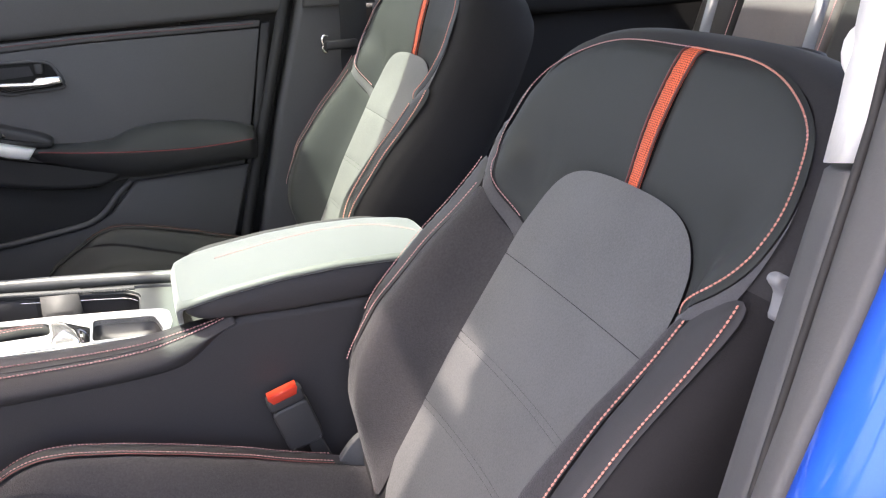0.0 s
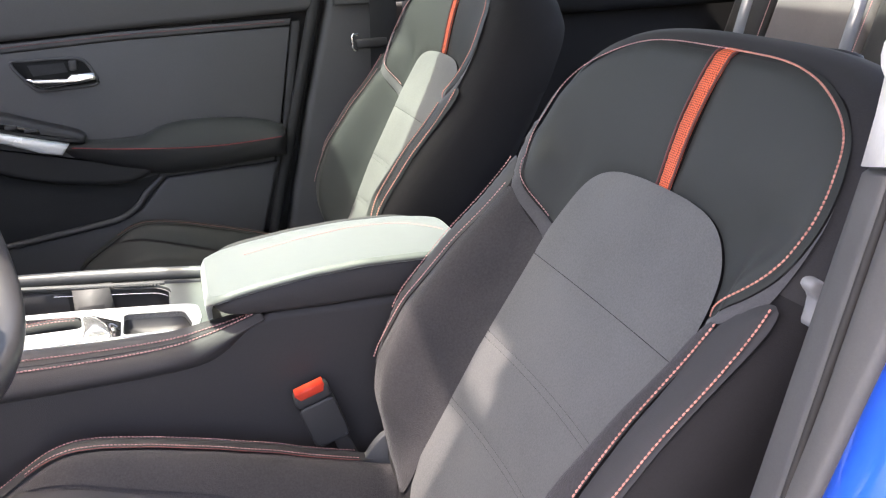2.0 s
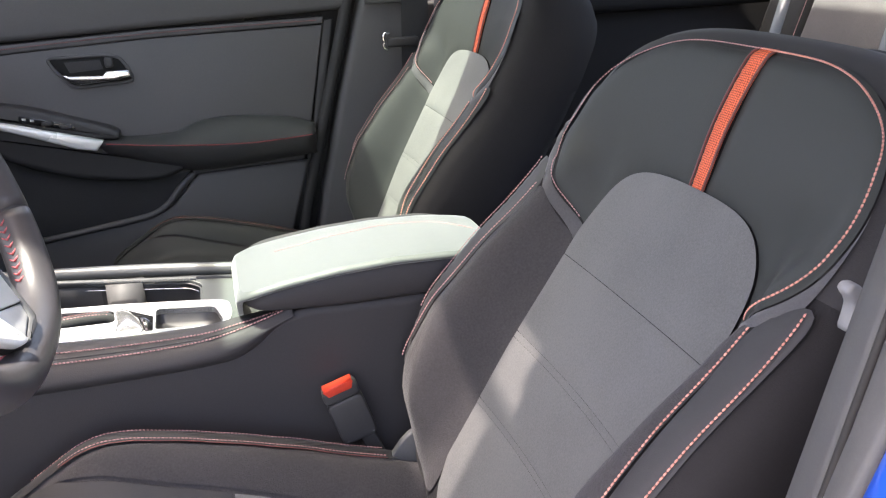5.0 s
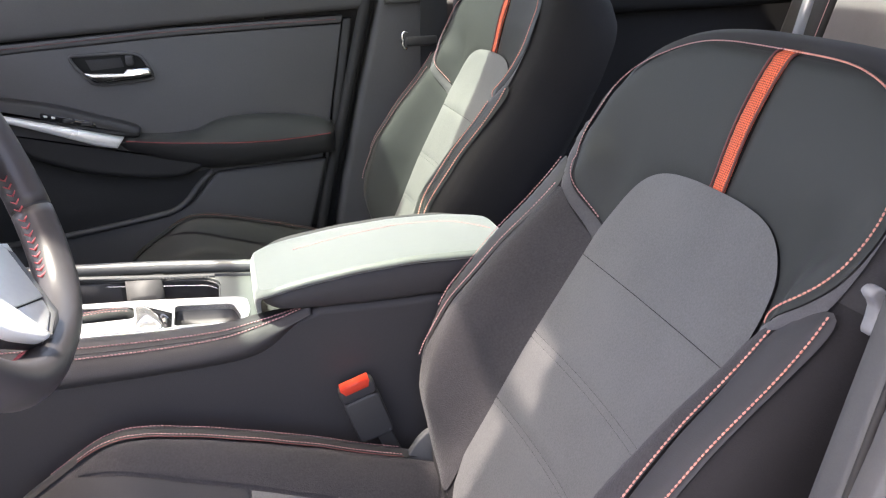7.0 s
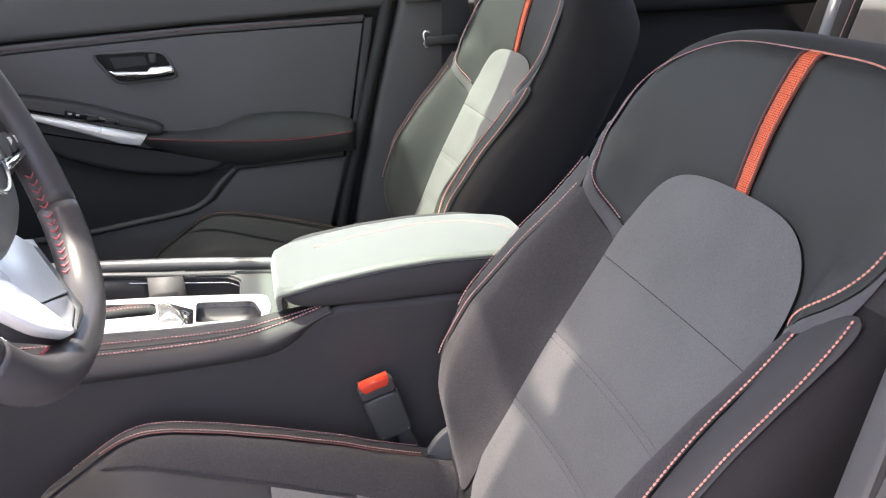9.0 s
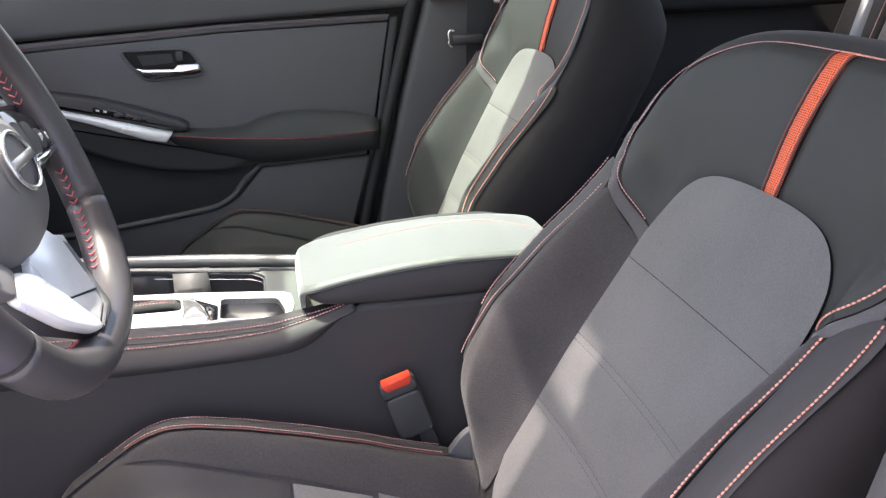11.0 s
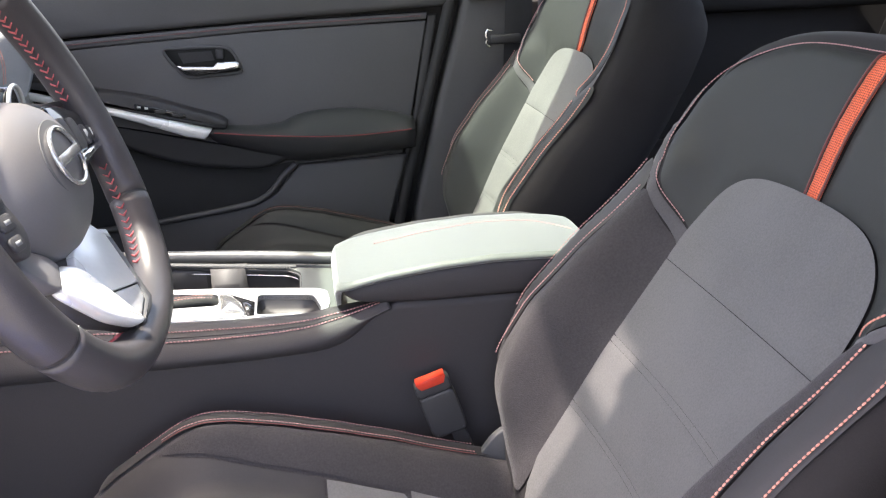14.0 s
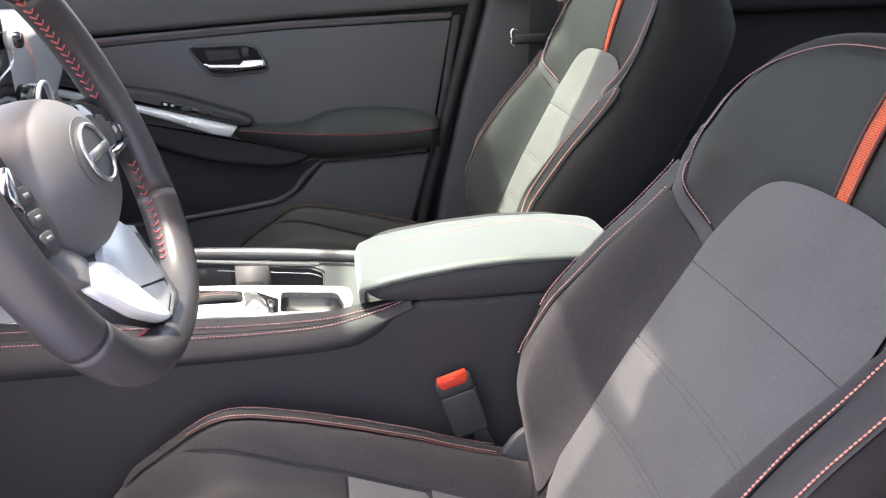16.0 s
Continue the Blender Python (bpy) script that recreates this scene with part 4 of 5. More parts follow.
# padded near edge with two rows of stitching, sweeping up to the armrest
E_TOP = [(-0.70, -0.058, 0.712), (-0.42, -0.060, 0.700), (-0.30, -0.062, 0.692), (-0.21, -0.060, 0.688), (-0.148, -0.056, 0.686), (-0.115, -0.050, 0.688), (-0.085, -0.060, 0.696), (-0.058, -0.085, 0.708)]
E_MID = [(-0.70, -0.088, 0.710), (-0.42, -0.090, 0.698), (-0.30, -0.092, 0.690), (-0.21, -0.092, 0.687), (-0.150, -0.092, 0.688), (-0.115, -0.094, 0.694), (-0.085, -0.098, 0.702), (-0.055, -0.104, 0.7125)]
E_OUT = [(-0.70, -0.116, 0.690), (-0.42, -0.117, 0.681), (-0.30, -0.117, 0.678), (-0.21, -0.117, 0.678), (-0.150, -0.117, 0.682), (-0.115, -0.117, 0.690), (-0.085, -0.117, 0.700), (-0.052, -0.114, 0.7115)]
E_LOW = [(-0.70, -0.112, 0.660), (-0.42, -0.114, 0.660), (-0.307, -0.115, 0.661), (-0.198, -0.115, 0.662), (-0.128, -0.115, 0.666), (-0.098, -0.115, 0.677), (-0.072, -0.115, 0.697), (-0.050, -0.113, 0.7065)]
strands = [spline(q, 6) for q in (E_TOP, E_MID, E_OUT, E_LOW)]
rings = []
for a, b, c, d in zip(*strands):
    low = [np.array([a[0], a[1] + 0.004, a[2] - 0.02]), np.array([d[0], d[1] + 0.02, d[2] - 0.004])]
    rings.append(spline([a, 0.5 * (a + b) + np.array([0, 0, 0.003]), b, 0.5 * (b + c) + np.array([0, -0.002, 0.005]), c, 0.5 * (c + d) + np.array([0, -0.004, 0]), d], 3) + [low[1], low[0]])
roll = part("console_roll", loft(rings), SIDE, console, "padded leatherette console edge")
for k in range(2):
    if k == 0:
        path = [a * 0.15 + b * 0.85 + np.array([0, 0, 0.0022]) for a, b in zip(strands[0], strands[1])]
    else:
        path = [b * 0.45 + c * 0.55 + np.array([0, -0.002, 0.0062]) for b, c in zip(strands[1], strands[2])]
    part("stitching", stitches(path[:-2], lambda p: (0, -0.5, 1), width=0.0010, height=0.0010), PINK, roll, "red thread stitching")
part("seam", tube([b * 0.78 + c * 0.22 + np.array([0, -0.001, 0.0028]) for b, c in zip(strands[1], strands[2])][:-1], 0.0012, 6), PLASTIC, roll, "dark seam")
# far edge rail
part("far_rail", tube(spline([(-0.70, 0.165, 0.716), (-0.325, 0.141, 0.699), (-0.215, 0.130, 0.694), (-0.141, 0.119, 0.690), (-0.105, 0.108, 0.690)], 6), 0.0085, 12), RAIL, console, "silver-grey far edge rail")
part("far_wall", prism([(-0.70, 0.132), (-0.30, 0.120), (-0.13, 0.112), (-0.105, 0.10), (-0.105, 0.135), (-0.70, 0.17)], 0.03, on_deck(-0.036), 0.003), SOFT, console, "dark console far edge")
part("texture_strip", prism([(-0.70, 0.132), (-0.324, 0.1205), (-0.157, 0.1005), (-0.157, 0.1085), (-0.324, 0.129), (-0.70, 0.142)], 0.005, on_deck(-0.002), 0.0015), GREY, console, "grey textured strip")


def frame_plate(name, outer, holes, thick, dz, mat, label):
    """A plate with holes through it, from its outline and the outlines of its holes."""
    from mathutils import geometry
    pts, edges = [], []
    for loop in [outer] + holes:
        k, n = len(pts), len(loop)
        pts += [Vector(p) for p in loop]
        edges += [(k + i, k + (i + 1) % n) for i in range(n)]
    co, ed, fc, *_ = geometry.delaunay_2d_cdt(pts, edges, [], 1, 1e-6)
    verts, faces = [tuple(p) for p in co], []
    hp = [np.array(h) for h in holes]
    for f in fc:
        c = sum((co[i] for i in f), Vector((0, 0))) / len(f)
        if not any(inside(h, c.x, c.y) for h in hp):
            faces.append(tuple(f))
    bm = from_lists([(a, b, 0) for a, b in verts], faces)
    loose = [v for v in bm.verts if not v.link_faces]
    bmesh.ops.delete(bm, geom=loose, context="VERTS")
    ex = bmesh.ops.extrude_face_region(bm, geom=bm.faces[:])
    for v in ex["geom"]:
        if isinstance(v, bmesh.types.BMVert):
            v.co.z += thick
    for v in bm.verts:
        v.co = Vector(on_deck(dz)(*v.co))
    return part(name, bm, mat, console, label, smooth=False)


RIB = bpy.data.meshes.new("rib")
RIB.from_pydata([(-0.0012, -0.004, 0), (0.0012, -0.004, 0), (0.0022, 0.004, 0), (-0.0002, 0.004, 0), (-0.0004, -0.0036, 0.0012), (0.0006, -0.0036, 0.0012), (0.0014, 0.0036, 0.0012), (0.0004, 0.0036, 0.0012)], [], [(0, 1, 5, 4), (1, 2, 6, 5), (2, 3, 7, 6), (3, 0, 4, 7), (4, 5, 6, 7)])


WELL = rounded([(-0.375, 0.134), (-0.325, 0.126), (-0.166, 0.103), (-0.150, 0.086), (-0.150, 0.026), (-0.375, 0.042)])
frame_plate("cup_deck", rounded([(-0.70, 0.134), (-0.30, 0.118), (-0.145, 0.103), (-0.108, 0.098), (-0.104, -0.030), (-0.118, -0.048), (-0.30, -0.060), (-0.70, -0.060)]),
            [WELL, rounded([(-0.70, 0.030), (-0.125, 0.018), (-0.125, -0.044), (-0.70, -0.054)])], 0.008, -0.008, DECK, "pale silver-grey console deck")
part("cup_holder", loft([[(a, b, deck(a) - 0.003) for a, b in WELL], [(a, b, deck(a) - 0.066) for a, b in WELL], [(-0.26 + 0.97 * (a + 0.26), 0.08 + 0.95 * (b - 0.08), deck(a) - 0.070) for a, b in WELL], [(-0.26 + 0.02 * (a + 0.26), 0.08 + 0.02 * (b - 0.08), 0.618) for a, b in WELL]], cap=False), PLASTIC, console, "dark cup holder recess")
cx, cy = np.mean([p[0] for p in WELL]), np.mean([p[1] for p in WELL])
for dz, mat, label in ((0.004, GREY, "grey cup holder lip"), (0.011, CHROME, "thin bright cup rim")):
    part("rim", tube([(cx + (a - cx) * 0.985, cy + (b - cy) * 0.975, deck(a) - dz) for a, b in WELL + WELL[:1]], 0.0011, 6, cap=False), mat, console, label)
for k in range(46):
    x = -0.345 + 0.0040 * k
    y = np.interp(x, (-0.345, -0.165), (0.1275, 0.1040))
    part("rib", RIB, GREY, console).location += Vector((x, y, deck(x) + 0.0005))
part("cup_divider", loft([[(x0, yy, z1), (x1, yy, z1), (x1 + 0.003, yy, 0.62), (x0 - 0.003, yy, 0.62)] for yy, x0, x1, z1 in ((0.122, -0.270, -0.222, 0.689), (0.108, -0.268, -0.224, 0.6865), (0.090, -0.263, -0.231, 0.674), (0.0885, -0.262, -0.232, 0.672))]), SOFT, console, "grey cup divider")
part("divider_foot", block(-0.2615, -0.2325, 0.050, 0.0885, 0.615, 0.668, 0.003), PLASTIC, console, "dark lower cup divider")
SLOT = rounded([(-0.203, 0.010), (-0.136, 0.004), (-0.127, -0.036), (-0.129, -0.0500), (-0.202, -0.0520)])
BOOT = rounded([(-0.36, 0.024), (-0.250, 0.016), (-0.246, -0.020), (-0.36, -0.030)])
frame_plate("shift_plate", rounded([(-0.70, 0.036), (-0.246, 0.034), (-0.130, 0.025), (-0.119, 0.016), (-0.116, -0.019), (-0.121, -0.046), (-0.145, -0.053), (-0.30, -0.059), (-0.70, -0.059)]), [SLOT, BOOT], 0.007, -0.005, SATIN, "bright silver shifter surround")
part("plate_edge", tube(spline([(-0.70, -0.061, deck(-0.70) + 0.001), (-0.30, -0.061, deck(-0.30) + 0.001), (-0.145, -0.055, deck(-0.145) + 0.001), (-0.121, -0.047, deck(-0.12) + 0.001)], 6), 0.0012, 8), CHROME, console, "thin chrome edge")
part("tray", loft([[(a, b, deck(a) + 0.001) for a, b in SLOT], [(a, b, deck(a) - 0.016) for a, b in SLOT], [(-0.165 + 0.02 * (a + 0.165), -0.022 + 0.02 * (b + 0.022), deck(-0.165) - 0.018) for a, b in SLOT]], cap=False), BUCKLE, console, "dark tray")
part("boot_well", loft([[(a, b, deck(a) + 0.001) for a, b in BOOT], [(a, b, deck(a) - 0.028) for a, b in BOOT]], cap=False), PIANO, console, "dark gate around the gear boot")
boot = part("gear_boot", tube(spline([(-0.250, 0.006, 0.676), (-0.258, 0.007, 0.684), (-0.275, 0.003, 0.687), (-0.30, -0.004, 0.689), (-0.345, -0.014, 0.692)], 5), [0.004] + [0.008] * 20, 14), LEATHER, console, "leather gear boot")
for w in (0.004, -0.003):
    part("stitching", stitches(spline([(-0.256, 0.007 + w, 0.6905), (-0.275, 0.003 + w, 0.6945), (-0.30, -0.004 + w, 0.6965), (-0.345, -0.014 + w, 0.6995)], 6), lambda p: (0, -0.3, 1), width=0.0006), PINK, boot, "pale red thread stitching")
dome = []
for k in np.linspace(0, 1, 9):
    ring = spline([(-0.2490, 0.0160), (-0.2350, 0.0085), (-0.2225, -0.0160), (-0.2135, -0.0520), (-0.2250, -0.0535), (-0.2430, -0.0500), (-0.2450, -0.0180)], 4, True)
    dome.append([(-0.2330 + (a + 0.2330) * (1 - 0.97 * k * k) ** 0.5, -0.022 + (b + 0.022) * (1 - 0.97 * k * k) ** 0.5, deck(-0.23) + 0.001 + 0.0060 * k) for a, b in ring])
part("gate_cover", loft(dome), DOME, console, "bright domed gate cover")
# Black wedge laid on the surround as the gate cover's shadow.
part("gate_shadow", prism([(-0.2490, 0.0215), (-0.2330, 0.0080), (-0.2050, -0.0150), (-0.2040, -0.0530), (-0.2125, -0.0540), (-0.2215, -0.0160), (-0.2340, 0.0095)], 0.0012, on_deck(0.0022), 0), PIANO, console, "black plate drawn as shadow beside the gate")

# armrest: padded lid over a lower box
CREASE = table([-0.115, -0.10, -0.087, -0.057, 0.003, 0.065, 0.129, 0.17, 0.20], [0.727, 0.734, 0.739, 0.7445, 0.752, 0.7555, 0.754, 0.749, 0.743], 0.012)
UNDER = table([-0.11, -0.093, -0.061, 0.0, 0.09, 0.20], [0.7225, 0.7195, 0.7155, 0.7125, 0.7125, 0.7125], 0.015)


def lid_outline(x0, x1, y0, y1, r0, r1):
    out = []
    for cx, cy, r, a0 in ((x1 - r1, y1 - r1, r1, 0), (x0 + r0, y1 - r0, r0, 90), (x0 + r0 * 0.6, y0 + r0 * 0.6, r0 * 0.6, 180), (x1 - r1, y0 + r1, r1, 270)):
        out += [(cx + r * math.cos(radians(a0 + k)), cy + r * math.sin(radians(a0 + k))) for k in range(0, 91, 10)]
    return [tuple(p) for p in resample(out + out[:1], 0.007)[:-1]]


def lid_top(a, b):
    return CREASE(a) + 0.0050 - 0.013 * smooth((b - 0.012) / 0.055) ** 1.3 + 0.0025 * (1 - ((b + 0.035) / 0.085) ** 2)


box = lid_outline(-0.101, 0.188, -0.1165, 0.064, 0.040, 0.055)
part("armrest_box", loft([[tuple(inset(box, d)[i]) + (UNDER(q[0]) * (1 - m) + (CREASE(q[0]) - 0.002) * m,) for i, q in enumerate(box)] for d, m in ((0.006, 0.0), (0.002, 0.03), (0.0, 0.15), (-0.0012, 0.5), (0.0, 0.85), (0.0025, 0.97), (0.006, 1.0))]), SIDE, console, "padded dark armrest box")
lid_o = lid_outline(-0.110, 0.192, -0.1185, 0.067, 0.045, 0.058)
rings = []
for d, up, m in ((0.006, -0.004, 1.0), (0.001, -0.003, 1.0), (-0.0008, -0.001, 0.6), (-0.0008, 0.001, 0.3), (0.0012, 0.0030, 0.10), (0.0048, 0.0046, 0.0)):
    ring = []
    for (a, b), q in zip(inset(lid_o, d), lid_o):
        fall = smooth((-0.070 - q[0]) / 0.035) * smooth((q[1] + 0.112) / 0.05)
        edge = lid_top(a, b) - 0.0050
        ring.append((a, b, edge + up - 0.034 * m * fall))
    rings.append(ring)
# Lid is a paler copy of the box leatherette, sun in its colour.
lid = part("armrest_lid", loft(rings, cap=False), SUNLIT_TRIM, console, "padded leatherette armrest lid")
part("lid_pad", cushion_panel([tuple(p) for p in inset(lid_o, 0.0048)], lid_top, lambda a, b, h: (a, b, h), 0.008, 0.0004, 0.004), SUNLIT_TRIM, lid)
part("stitching", stitches([(a, b, lid_top(a, b) + 0.0004) for a, b in spline([(-0.060, -0.022), (-0.02, -0.018), (0.03, -0.012), (0.09, -0.006), (0.14, -0.014), (0.178, -0.038)], 8)], lambda p: (0, 0, 1), width=0.0006), PINK, lid, "pale red thread stitching")

# ---- belt buckle beside the driver's seat ----
buckle = thing("belt_buckle", (0.0, -0.135, 0.45), "black seat belt buckle with red release button", "seat belt")
BX = radians(-17.5)


def buckle_at(a, b, c):
    """a along the width, b along the length, c towards the seat."""
    return (-0.0032 + a * math.cos(BX) + b * math.sin(BX), -0.120 - c, 0.592 - a * math.sin(BX) + b * math.cos(BX))


part("buckle_body", prism(rounded([(-0.0208, -0.0385), (0.0208, -0.0385), (0.0210, 0.0175), (-0.0210, 0.0175)]), 0.020, buckle_at, 0.003, 3), BUCKLE, buckle)
part("buckle_cap", prism(rounded([(-0.0210, 0.0178), (0.0210, 0.0178), (0.0205, 0.0345), (-0.0205, 0.0345)]), 0.0202, buckle_at, 0.003, 3), BUCKLE, buckle)
part("release_button", prism([(-0.0170, 0.030), (0.0170, 0.030), (0.0170, 0.0375), (-0.0170, 0.0375)], 0.0165, lambda a, b, c: buckle_at(a, b, c + 0.003), 0.002, 3), RED, buckle, "red release button")
part("button_face", prism([(-0.0135, 0.0285), (0.0135, 0.0285), (0.0178, 0.0372), (-0.0178, 0.0372)], 0.0012, lambda a, b, c: buckle_at(a, b, c + 0.0196), 0.0008, 2), RED, buckle, "red button lip")
for a in (-0.0150, 0.0160):
    part("rivet", prism([(a + 0.0016 * math.cos(t), -0.0345 + 0.0016 * math.sin(t)) for t in np.linspace(0, 2 * math.pi, 10, endpoint=False)], 0.0008, lambda a, b, c: buckle_at(a, b, c + 0.0200), 0.0003, 1), GREY, buckle, "small rivet")
part("stalk", prism([(0.000, -0.115), (0.020, -0.115), (0.0165, -0.034), (-0.0005, -0.034)], 0.008, lambda a, b, c: buckle_at(a, b, c + 0.005), 0.002), PLASTIC, buckle, "dark buckle stalk")
hinge = thing("metal_bracket", (0.06, -0.17, 0.45), "grey metal bracket beside the seat cushion", "bracket")
part("plate", prism(rounded([(0.005, 0.50), (0.09, 0.50), (0.09, 0.565), (0.062, 0.572), (0.048, 0.560)]), 0.010, lambda a, b, c: (a, -0.158 - c, b), 0.002), GREY, hinge)
tag = thing("lever_cover", (0.26, -0.615, 0.84), "light grey plastic lever cover on the seat side", "lever")
part("lever", prism([tuple(p) for p in spline([(0.0, 0.0), (0.007, 0.006), (0.0095, 0.016), (0.006, 0.024), (0.0, 0.026), (-0.003, 0.022), (0.002, 0.014)], 3, True)], 0.010, lambda a, b, c: (0.2165 + 1.1 * a, -0.612 - c, 0.8735 + 1.1 * b), 0.002), LEVER, tag)

# ---- steering wheel ----
wheel = thing("steering_wheel", (-0.310, -0.364, 0.956), "black leather steering wheel with silver spokes", "steering wheel")
TL = radians(20.7)


def wplace(a, b, c):
    """a to the car's right, b up in the wheel's plane, c towards the driver."""
    return Vector((-0.310 - b * math.sin(TL) + c * math.cos(TL), -0.364 + a, 0.956 + b * math.cos(TL) + c * math.sin(TL)))


centre = []
for d in range(360):
    # round, slightly flattened below
    flat = math.cos(radians(d - 268.5))
    r = 0.158 if flat < 0.3 else (0.158 ** -13 + (0.1547 / flat) ** -13) ** (-1 / 13)
    centre.append((r * math.cos(radians(d)), r * math.sin(radians(d))))


def rim_mesh(i0, i1, r, cap=True):
    verts = []
    for i in [i0] + list(range(i0 + 4 - i0 % 4, i1, 4)) + [i1]:
        a, b = centre[i % 360]
        l = math.hypot(a, b)
        ea, eb = a / l, b / l
        verts.append([wplace(a + r * math.cos(t) * ea, b + r * math.cos(t) * eb, 1.06 * r * math.sin(t)) for t in np.linspace(0, 2 * math.pi, 20, endpoint=False)])
    return loft(verts, cap=cap)


def cross_stitches(path):
    """Chevrons of thread along the inner side of the rim."""
    q = resample(path, 0.0068)
    verts, faces = [], []
    for p, nx in zip(q[:-1], q[1:]):
        t = Vector(nx - p).normalized()
        o = (wplace(0, 0, -0.006) - Vector(p)).normalized()
        s = t.cross(o).normalized()
        for sg in (-1, 1):
            k = len(verts)
            e0, e1 = Vector(p) - t * 0.0034 + o * 0.0004, Vector(p) + s * sg * 0.0037 - o * 0.0006
            w = t * 0.0007
            verts += [e0 - w + o * 0.0011, e0 + w + o * 0.0011, e1 + w + o * 0.0009, e1 - w + o * 0.0009, e0 - w - o * 0.001, e0 + w - o * 0.001, e1 + w - o * 0.001, e1 - w - o * 0.001]
            faces += [(k, k + 1, k + 2, k + 3), (k, k + 4, k + 5, k + 1), (k + 1, k + 5, k + 6, k + 2), (k + 2, k + 6, k + 7, k + 3), (k + 3, k + 7, k + 4, k)]
    return from_lists(verts, faces)


def spoke_meets(d):
    """Where a spoke covers the stitched seam."""
    d %= 360
    return d < 9 or d > 346 or 171 < d < 194 or 258 < d < 306


# four leather sections with thin joints between
for i0, i1 in ((-28, 47), (48, 131), (132, 213), (214, 331)):
    sec = part("rim_section", rim_mesh(i0, i1, 0.0160), RIM_LEATHER, wheel, "leather-wrapped rim section")
    run = []
    for i in range(i0, i1 + 2):
        if i <= i1 and not spoke_meets(i):
            a, b = centre[i % 360]
            l = math.hypot(a, b)
            run.append(wplace(a - 0.0158 * a / l, b - 0.0158 * b / l, -0.0035))
        elif len(run) > 4:
            part("cross_stitching", cross_stitches(run), DARK_RED, sec, "dark red cross stitching")
            run = []
        else:
            run = []
part("rim_core", rim_mesh(0, 360, 0.0154, cap=False), PLASTIC, wheel, "dark rim core")
half = [(0.0, 0.047), (0.034, 0.040), (0.054, 0.025), (0.066, 0.004), (0.071, -0.020), (0.066, -0.046), (0.044, -0.065), (0.0, -0.073)]
hub = spline(half + [(-a, b) for a, b in reversed(half[1:-1])], 5, True)
part("hub", loft([[wplace(a * k, b * k, c - (5.5 if b > 0 else 2.4) * (b * k) ** 2 - (1.5 if a > 0 else 2.4) * (a * k) ** 2) for a, b in hub] for k, c in ((0.90, -0.062), (1.0, -0.040), (1.015, -0.022), (1.0, -0.010), (0.965, -0.001), (0.91, 0.0065), (0.83, 0.0125), (0.72, 0.0165), (0.58, 0.0190), (0.42, 0.0200), (0.2, 0.0203))]), HUB, wheel, "satin dark grey hub cover")
BADGE_B = -0.007
part("badge_recess", prism([(0.034 * math.cos(t), BADGE_B + 0.0275 * math.sin(t)) for t in np.linspace(0, 2 * math.pi, 36, endpoint=False)], 0.0012, lambda a, b, c: wplace(a, b, 0.0192 + c - 2.4 * a * a - 3.2 * b * b), 0.0004), GREY, wheel, "dark emblem ground")
ring = [wplace(0.0245 * math.cos(t), 0.0205 * math.sin(t) + BADGE_B, 0.0208) for t in np.linspace(0, 2 * math.pi, 40)]
badge = part("badge", tube(ring, 0.0019, 10, cap=False), EMBLEM, wheel, "silver ring emblem")
part("badge_bar", prism([(-0.025, BADGE_B - 0.0038), (0.025, BADGE_B - 0.0038), (0.025, BADGE_B + 0.0038), (-0.025, BADGE_B + 0.0038)], 0.0030, lambda a, b, c: wplace(a, b, 0.0203 + c), 0.0018, 3), EMBLEM, badge, "silver bar across the emblem")


def flat_at(c0):
    return lambda a, b, c: wplace(a, b, c0 + c)


def low_at(lift, depth):
    """On the lower spoke, which rises towards the driver as it nears the rim."""
    return lambda a, b, c: wplace(a, b, -0.002 - 0.34 * (b + 0.075) + lift - depth + c)


# thumb controls on the two side spokes
part("side_spoke", prism([(0.06, 0.036), (0.10, 0.027), (0.157, 0.020), (0.157, -0.034), (0.11, -0.034), (0.06, -0.030)], 0.016, flat_at(-0.024), 0.004), PLASTIC, wheel, "dark side spoke")
pod = part("thumb_pod", prism(rounded([(0.072, 0.026), (0.100, 0.022), (0.140, 0.009), (0.156, -0.006), (0.156, -0.023), (0.084, -0.023), (0.074, -0.012)]), 0.009, flat_at(-0.010), 0.002), PIANO, wheel, "gloss black thumb controls")
for a0, a1, top, mark in ((0.078, 0.096, 0.014, False), (0.099, 0.117, 0.010, False), (0.120, 0.133, 0.000, True), (0.136, 0.149, -0.004, True)):
    part("button", prism(rounded([(a0, -0.019), (a1, -0.019), (a1, top - 0.003), (a0, top)]), 0.0028, flat_at(-0.0015), 0.001), SOFT, pod)
    if mark:
        am, bm_ = (a0 + a1) / 2, (top - 0.019) / 2
        part("button_mark", prism([(am - 0.0035, bm_ - 0.0032), (am + 0.0035, bm_ - 0.0012), (am + 0.0035, bm_ + 0.0022), (am - 0.0035, bm_ + 0.0036)], 0.0004, flat_at(0.0014), 0), PALE, pod, "pale printed mark")
part("chrome_edge", prism([(0.083, -0.0205), (0.160, -0.0200), (0.161, -0.0250), (0.082, -0.0258)], 0.012, flat_at(-0.008), 0.001), CHROME, wheel, "chrome edge")
part("side_spoke", prism([(-0.06, 0.040), (-0.11, 0.030), (-0.157, 0.020), (-0.157, -0.036), (-0.12, -0.052), (-0.062, -0.060)], 0.018, flat_at(-0.030), 0.004), PLASTIC, wheel, "dark side spoke")
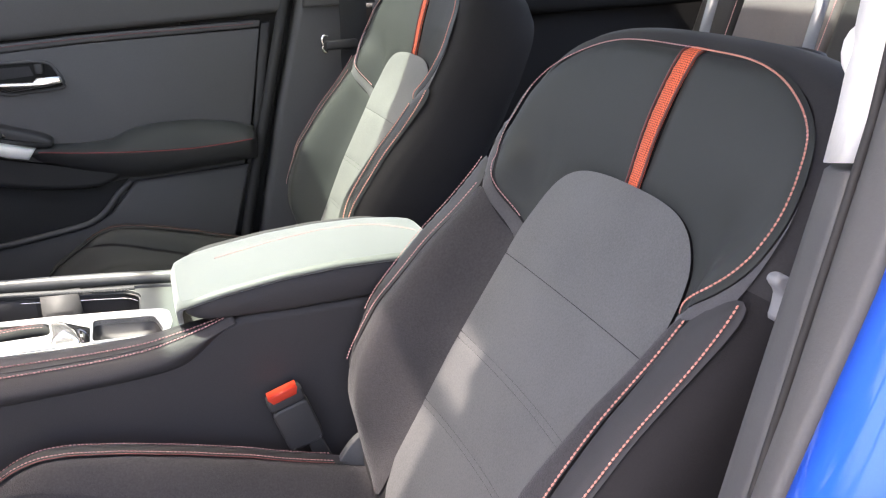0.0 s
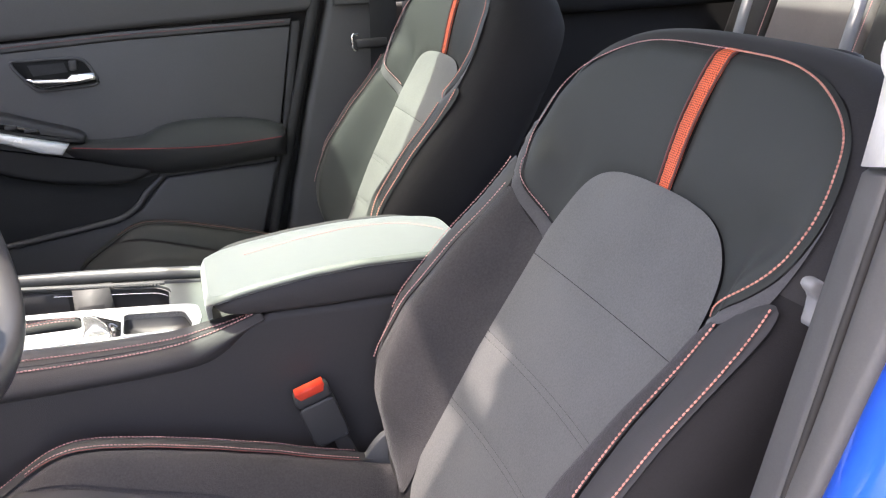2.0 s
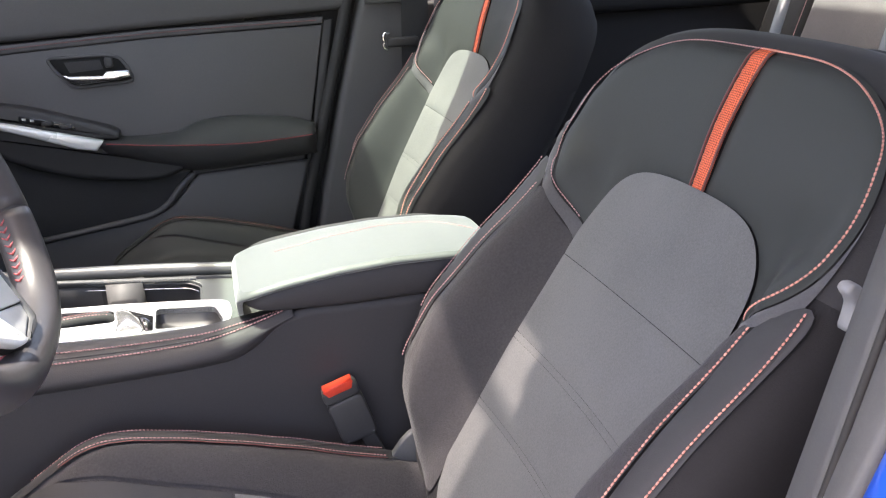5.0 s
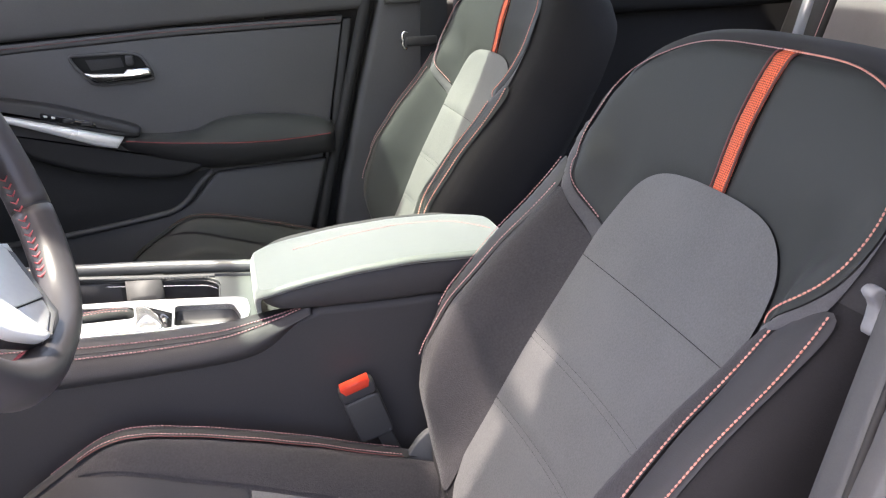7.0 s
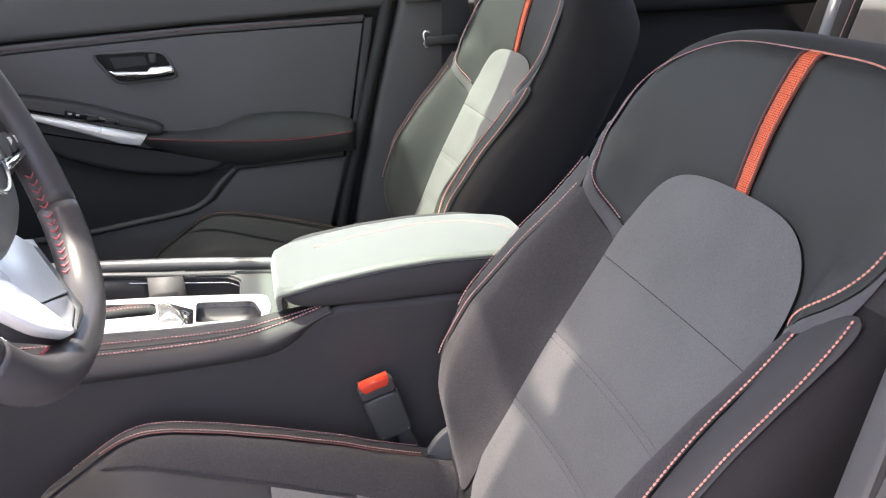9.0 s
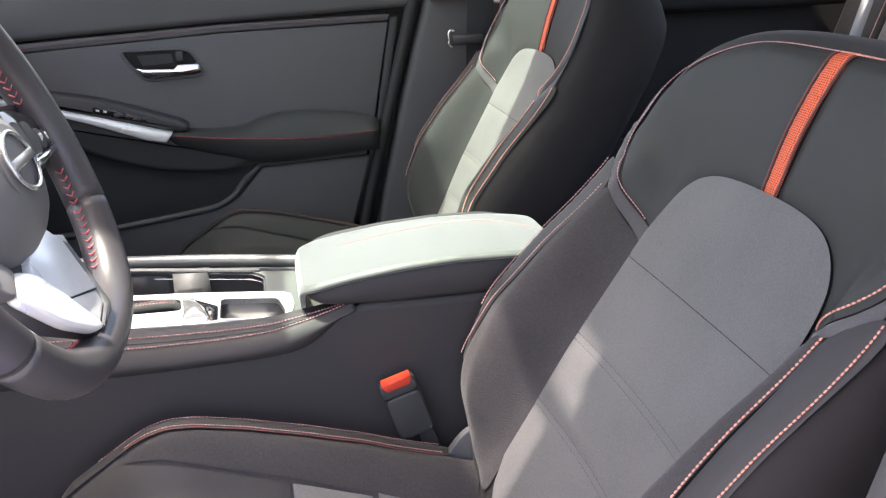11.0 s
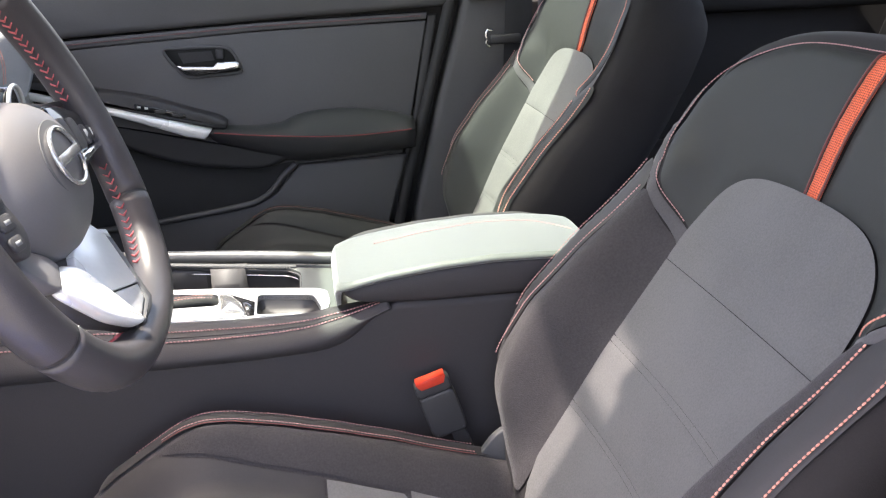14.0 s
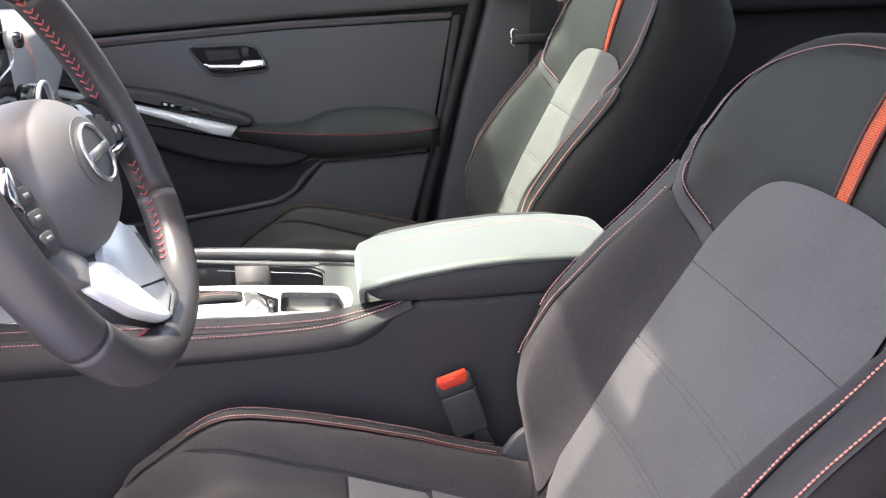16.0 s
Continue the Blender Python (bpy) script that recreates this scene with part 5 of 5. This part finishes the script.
pod = part("thumb_pod", prism(rounded([(-0.0965, 0.0165), (-0.0865, 0.0086), (-0.0800, -0.0084), (-0.0735, -0.0300), (-0.0880, -0.0440), (-0.1030, -0.0400), (-0.1090, -0.0126), (-0.1120, 0.0039)]), 0.010, flat_at(-0.010), 0.002), SOFT, wheel, "dark grey thumb controls")
for b0, b1, w in ((0.004, -0.008, 0.010), (-0.011, -0.022, 0.0105), (-0.025, -0.035, 0.0090)):
    am = -0.0955 + 0.16 * (b0 + 0.004)
    part("button", prism(rounded([(am - w, b0), (am + w, b0 - 0.002), (am + w, b1 - 0.002), (am - w, b1)]), 0.0026, flat_at(-0.0010), 0.001), SOFT, pod)
    part("button_mark", prism([(am - 0.004, (b0 + b1) / 2 - 0.002), (am + 0.004, (b0 + b1) / 2 - 0.003), (am + 0.004, (b0 + b1) / 2), (am - 0.004, (b0 + b1) / 2 + 0.001)], 0.0004, flat_at(0.0016), 0), LEVER, pod, "pale printed mark")
part("chrome_edge", prism([(-0.0985, 0.0175), (-0.0930, 0.0150), (-0.1080, -0.0100), (-0.1135, 0.0020)], 0.011, flat_at(-0.009), 0.001), CHROME, wheel, "chrome edge")

# lower spoke: bright face and ridge over a dark root
part("spoke_root", prism([(-0.080, -0.045), (0.040, -0.060), (0.050, -0.085), (0.014, -0.130), (-0.030, -0.132), (-0.062, -0.108)], 0.014, low_at(-0.006, 0.014), 0.003), PLASTIC, wheel, "dark lower spoke root")
part("spoke_face", prism([(0.0414, -0.0640), (-0.0137, -0.0640), (-0.0345, -0.0730), (-0.0290, -0.0990), (-0.0250, -0.1015), (0.0168, -0.1142), (0.0458, -0.0774)], 0.010, low_at(0.0, 0.010), 0.0012), BRIGHT, wheel, "bright silver lower spoke face")
part("spoke_insert", prism([(-0.0250, -0.1028), (0.0160, -0.1152), (0.0060, -0.1240), (-0.0240, -0.1280)], 0.009, low_at(-0.0012, 0.009), 0.002), SATIN, wheel, "silver spoke insert")
part("spoke_edge", prism([(0.0468, -0.0765), (0.0527, -0.0831), (0.0160, -0.1285), (0.0033, -0.1318), (-0.0245, -0.1320), (-0.0235, -0.1290), (0.0070, -0.1250), (0.0178, -0.1150)], 0.010, low_at(-0.001, 0.010), 0.002), GREY, wheel, "grey spoke edge")
part("spoke_tab", prism([(0.0467, -0.0700), (0.0610, -0.0765), (0.0545, -0.0838), (0.0470, -0.0755)], 0.010, low_at(-0.002, 0.010), 0.002), SATIN, wheel, "silver spoke tab")
part("spoke_ridge", prism(rounded([(-0.0540, -0.0620), (-0.0350, -0.0735), (-0.0322, -0.1008), (-0.0312, -0.1287), (-0.0430, -0.1265), (-0.0640, -0.1085), (-0.0800, -0.0730)]), 0.012, low_at(0.004, 0.012), 0.004, 4), BRIGHT, wheel, "bright silver spoke ridge")
part("spoke_shoulder", prism(rounded([(-0.0780, -0.0340), (-0.0560, -0.0520), (-0.0530, -0.0630), (-0.0800, -0.0745), (-0.0885, -0.0620), (-0.0930, -0.0480)]), 0.012, low_at(0.003, 0.012), 0.003, 3), HUB, wheel, "grey spoke shoulder")
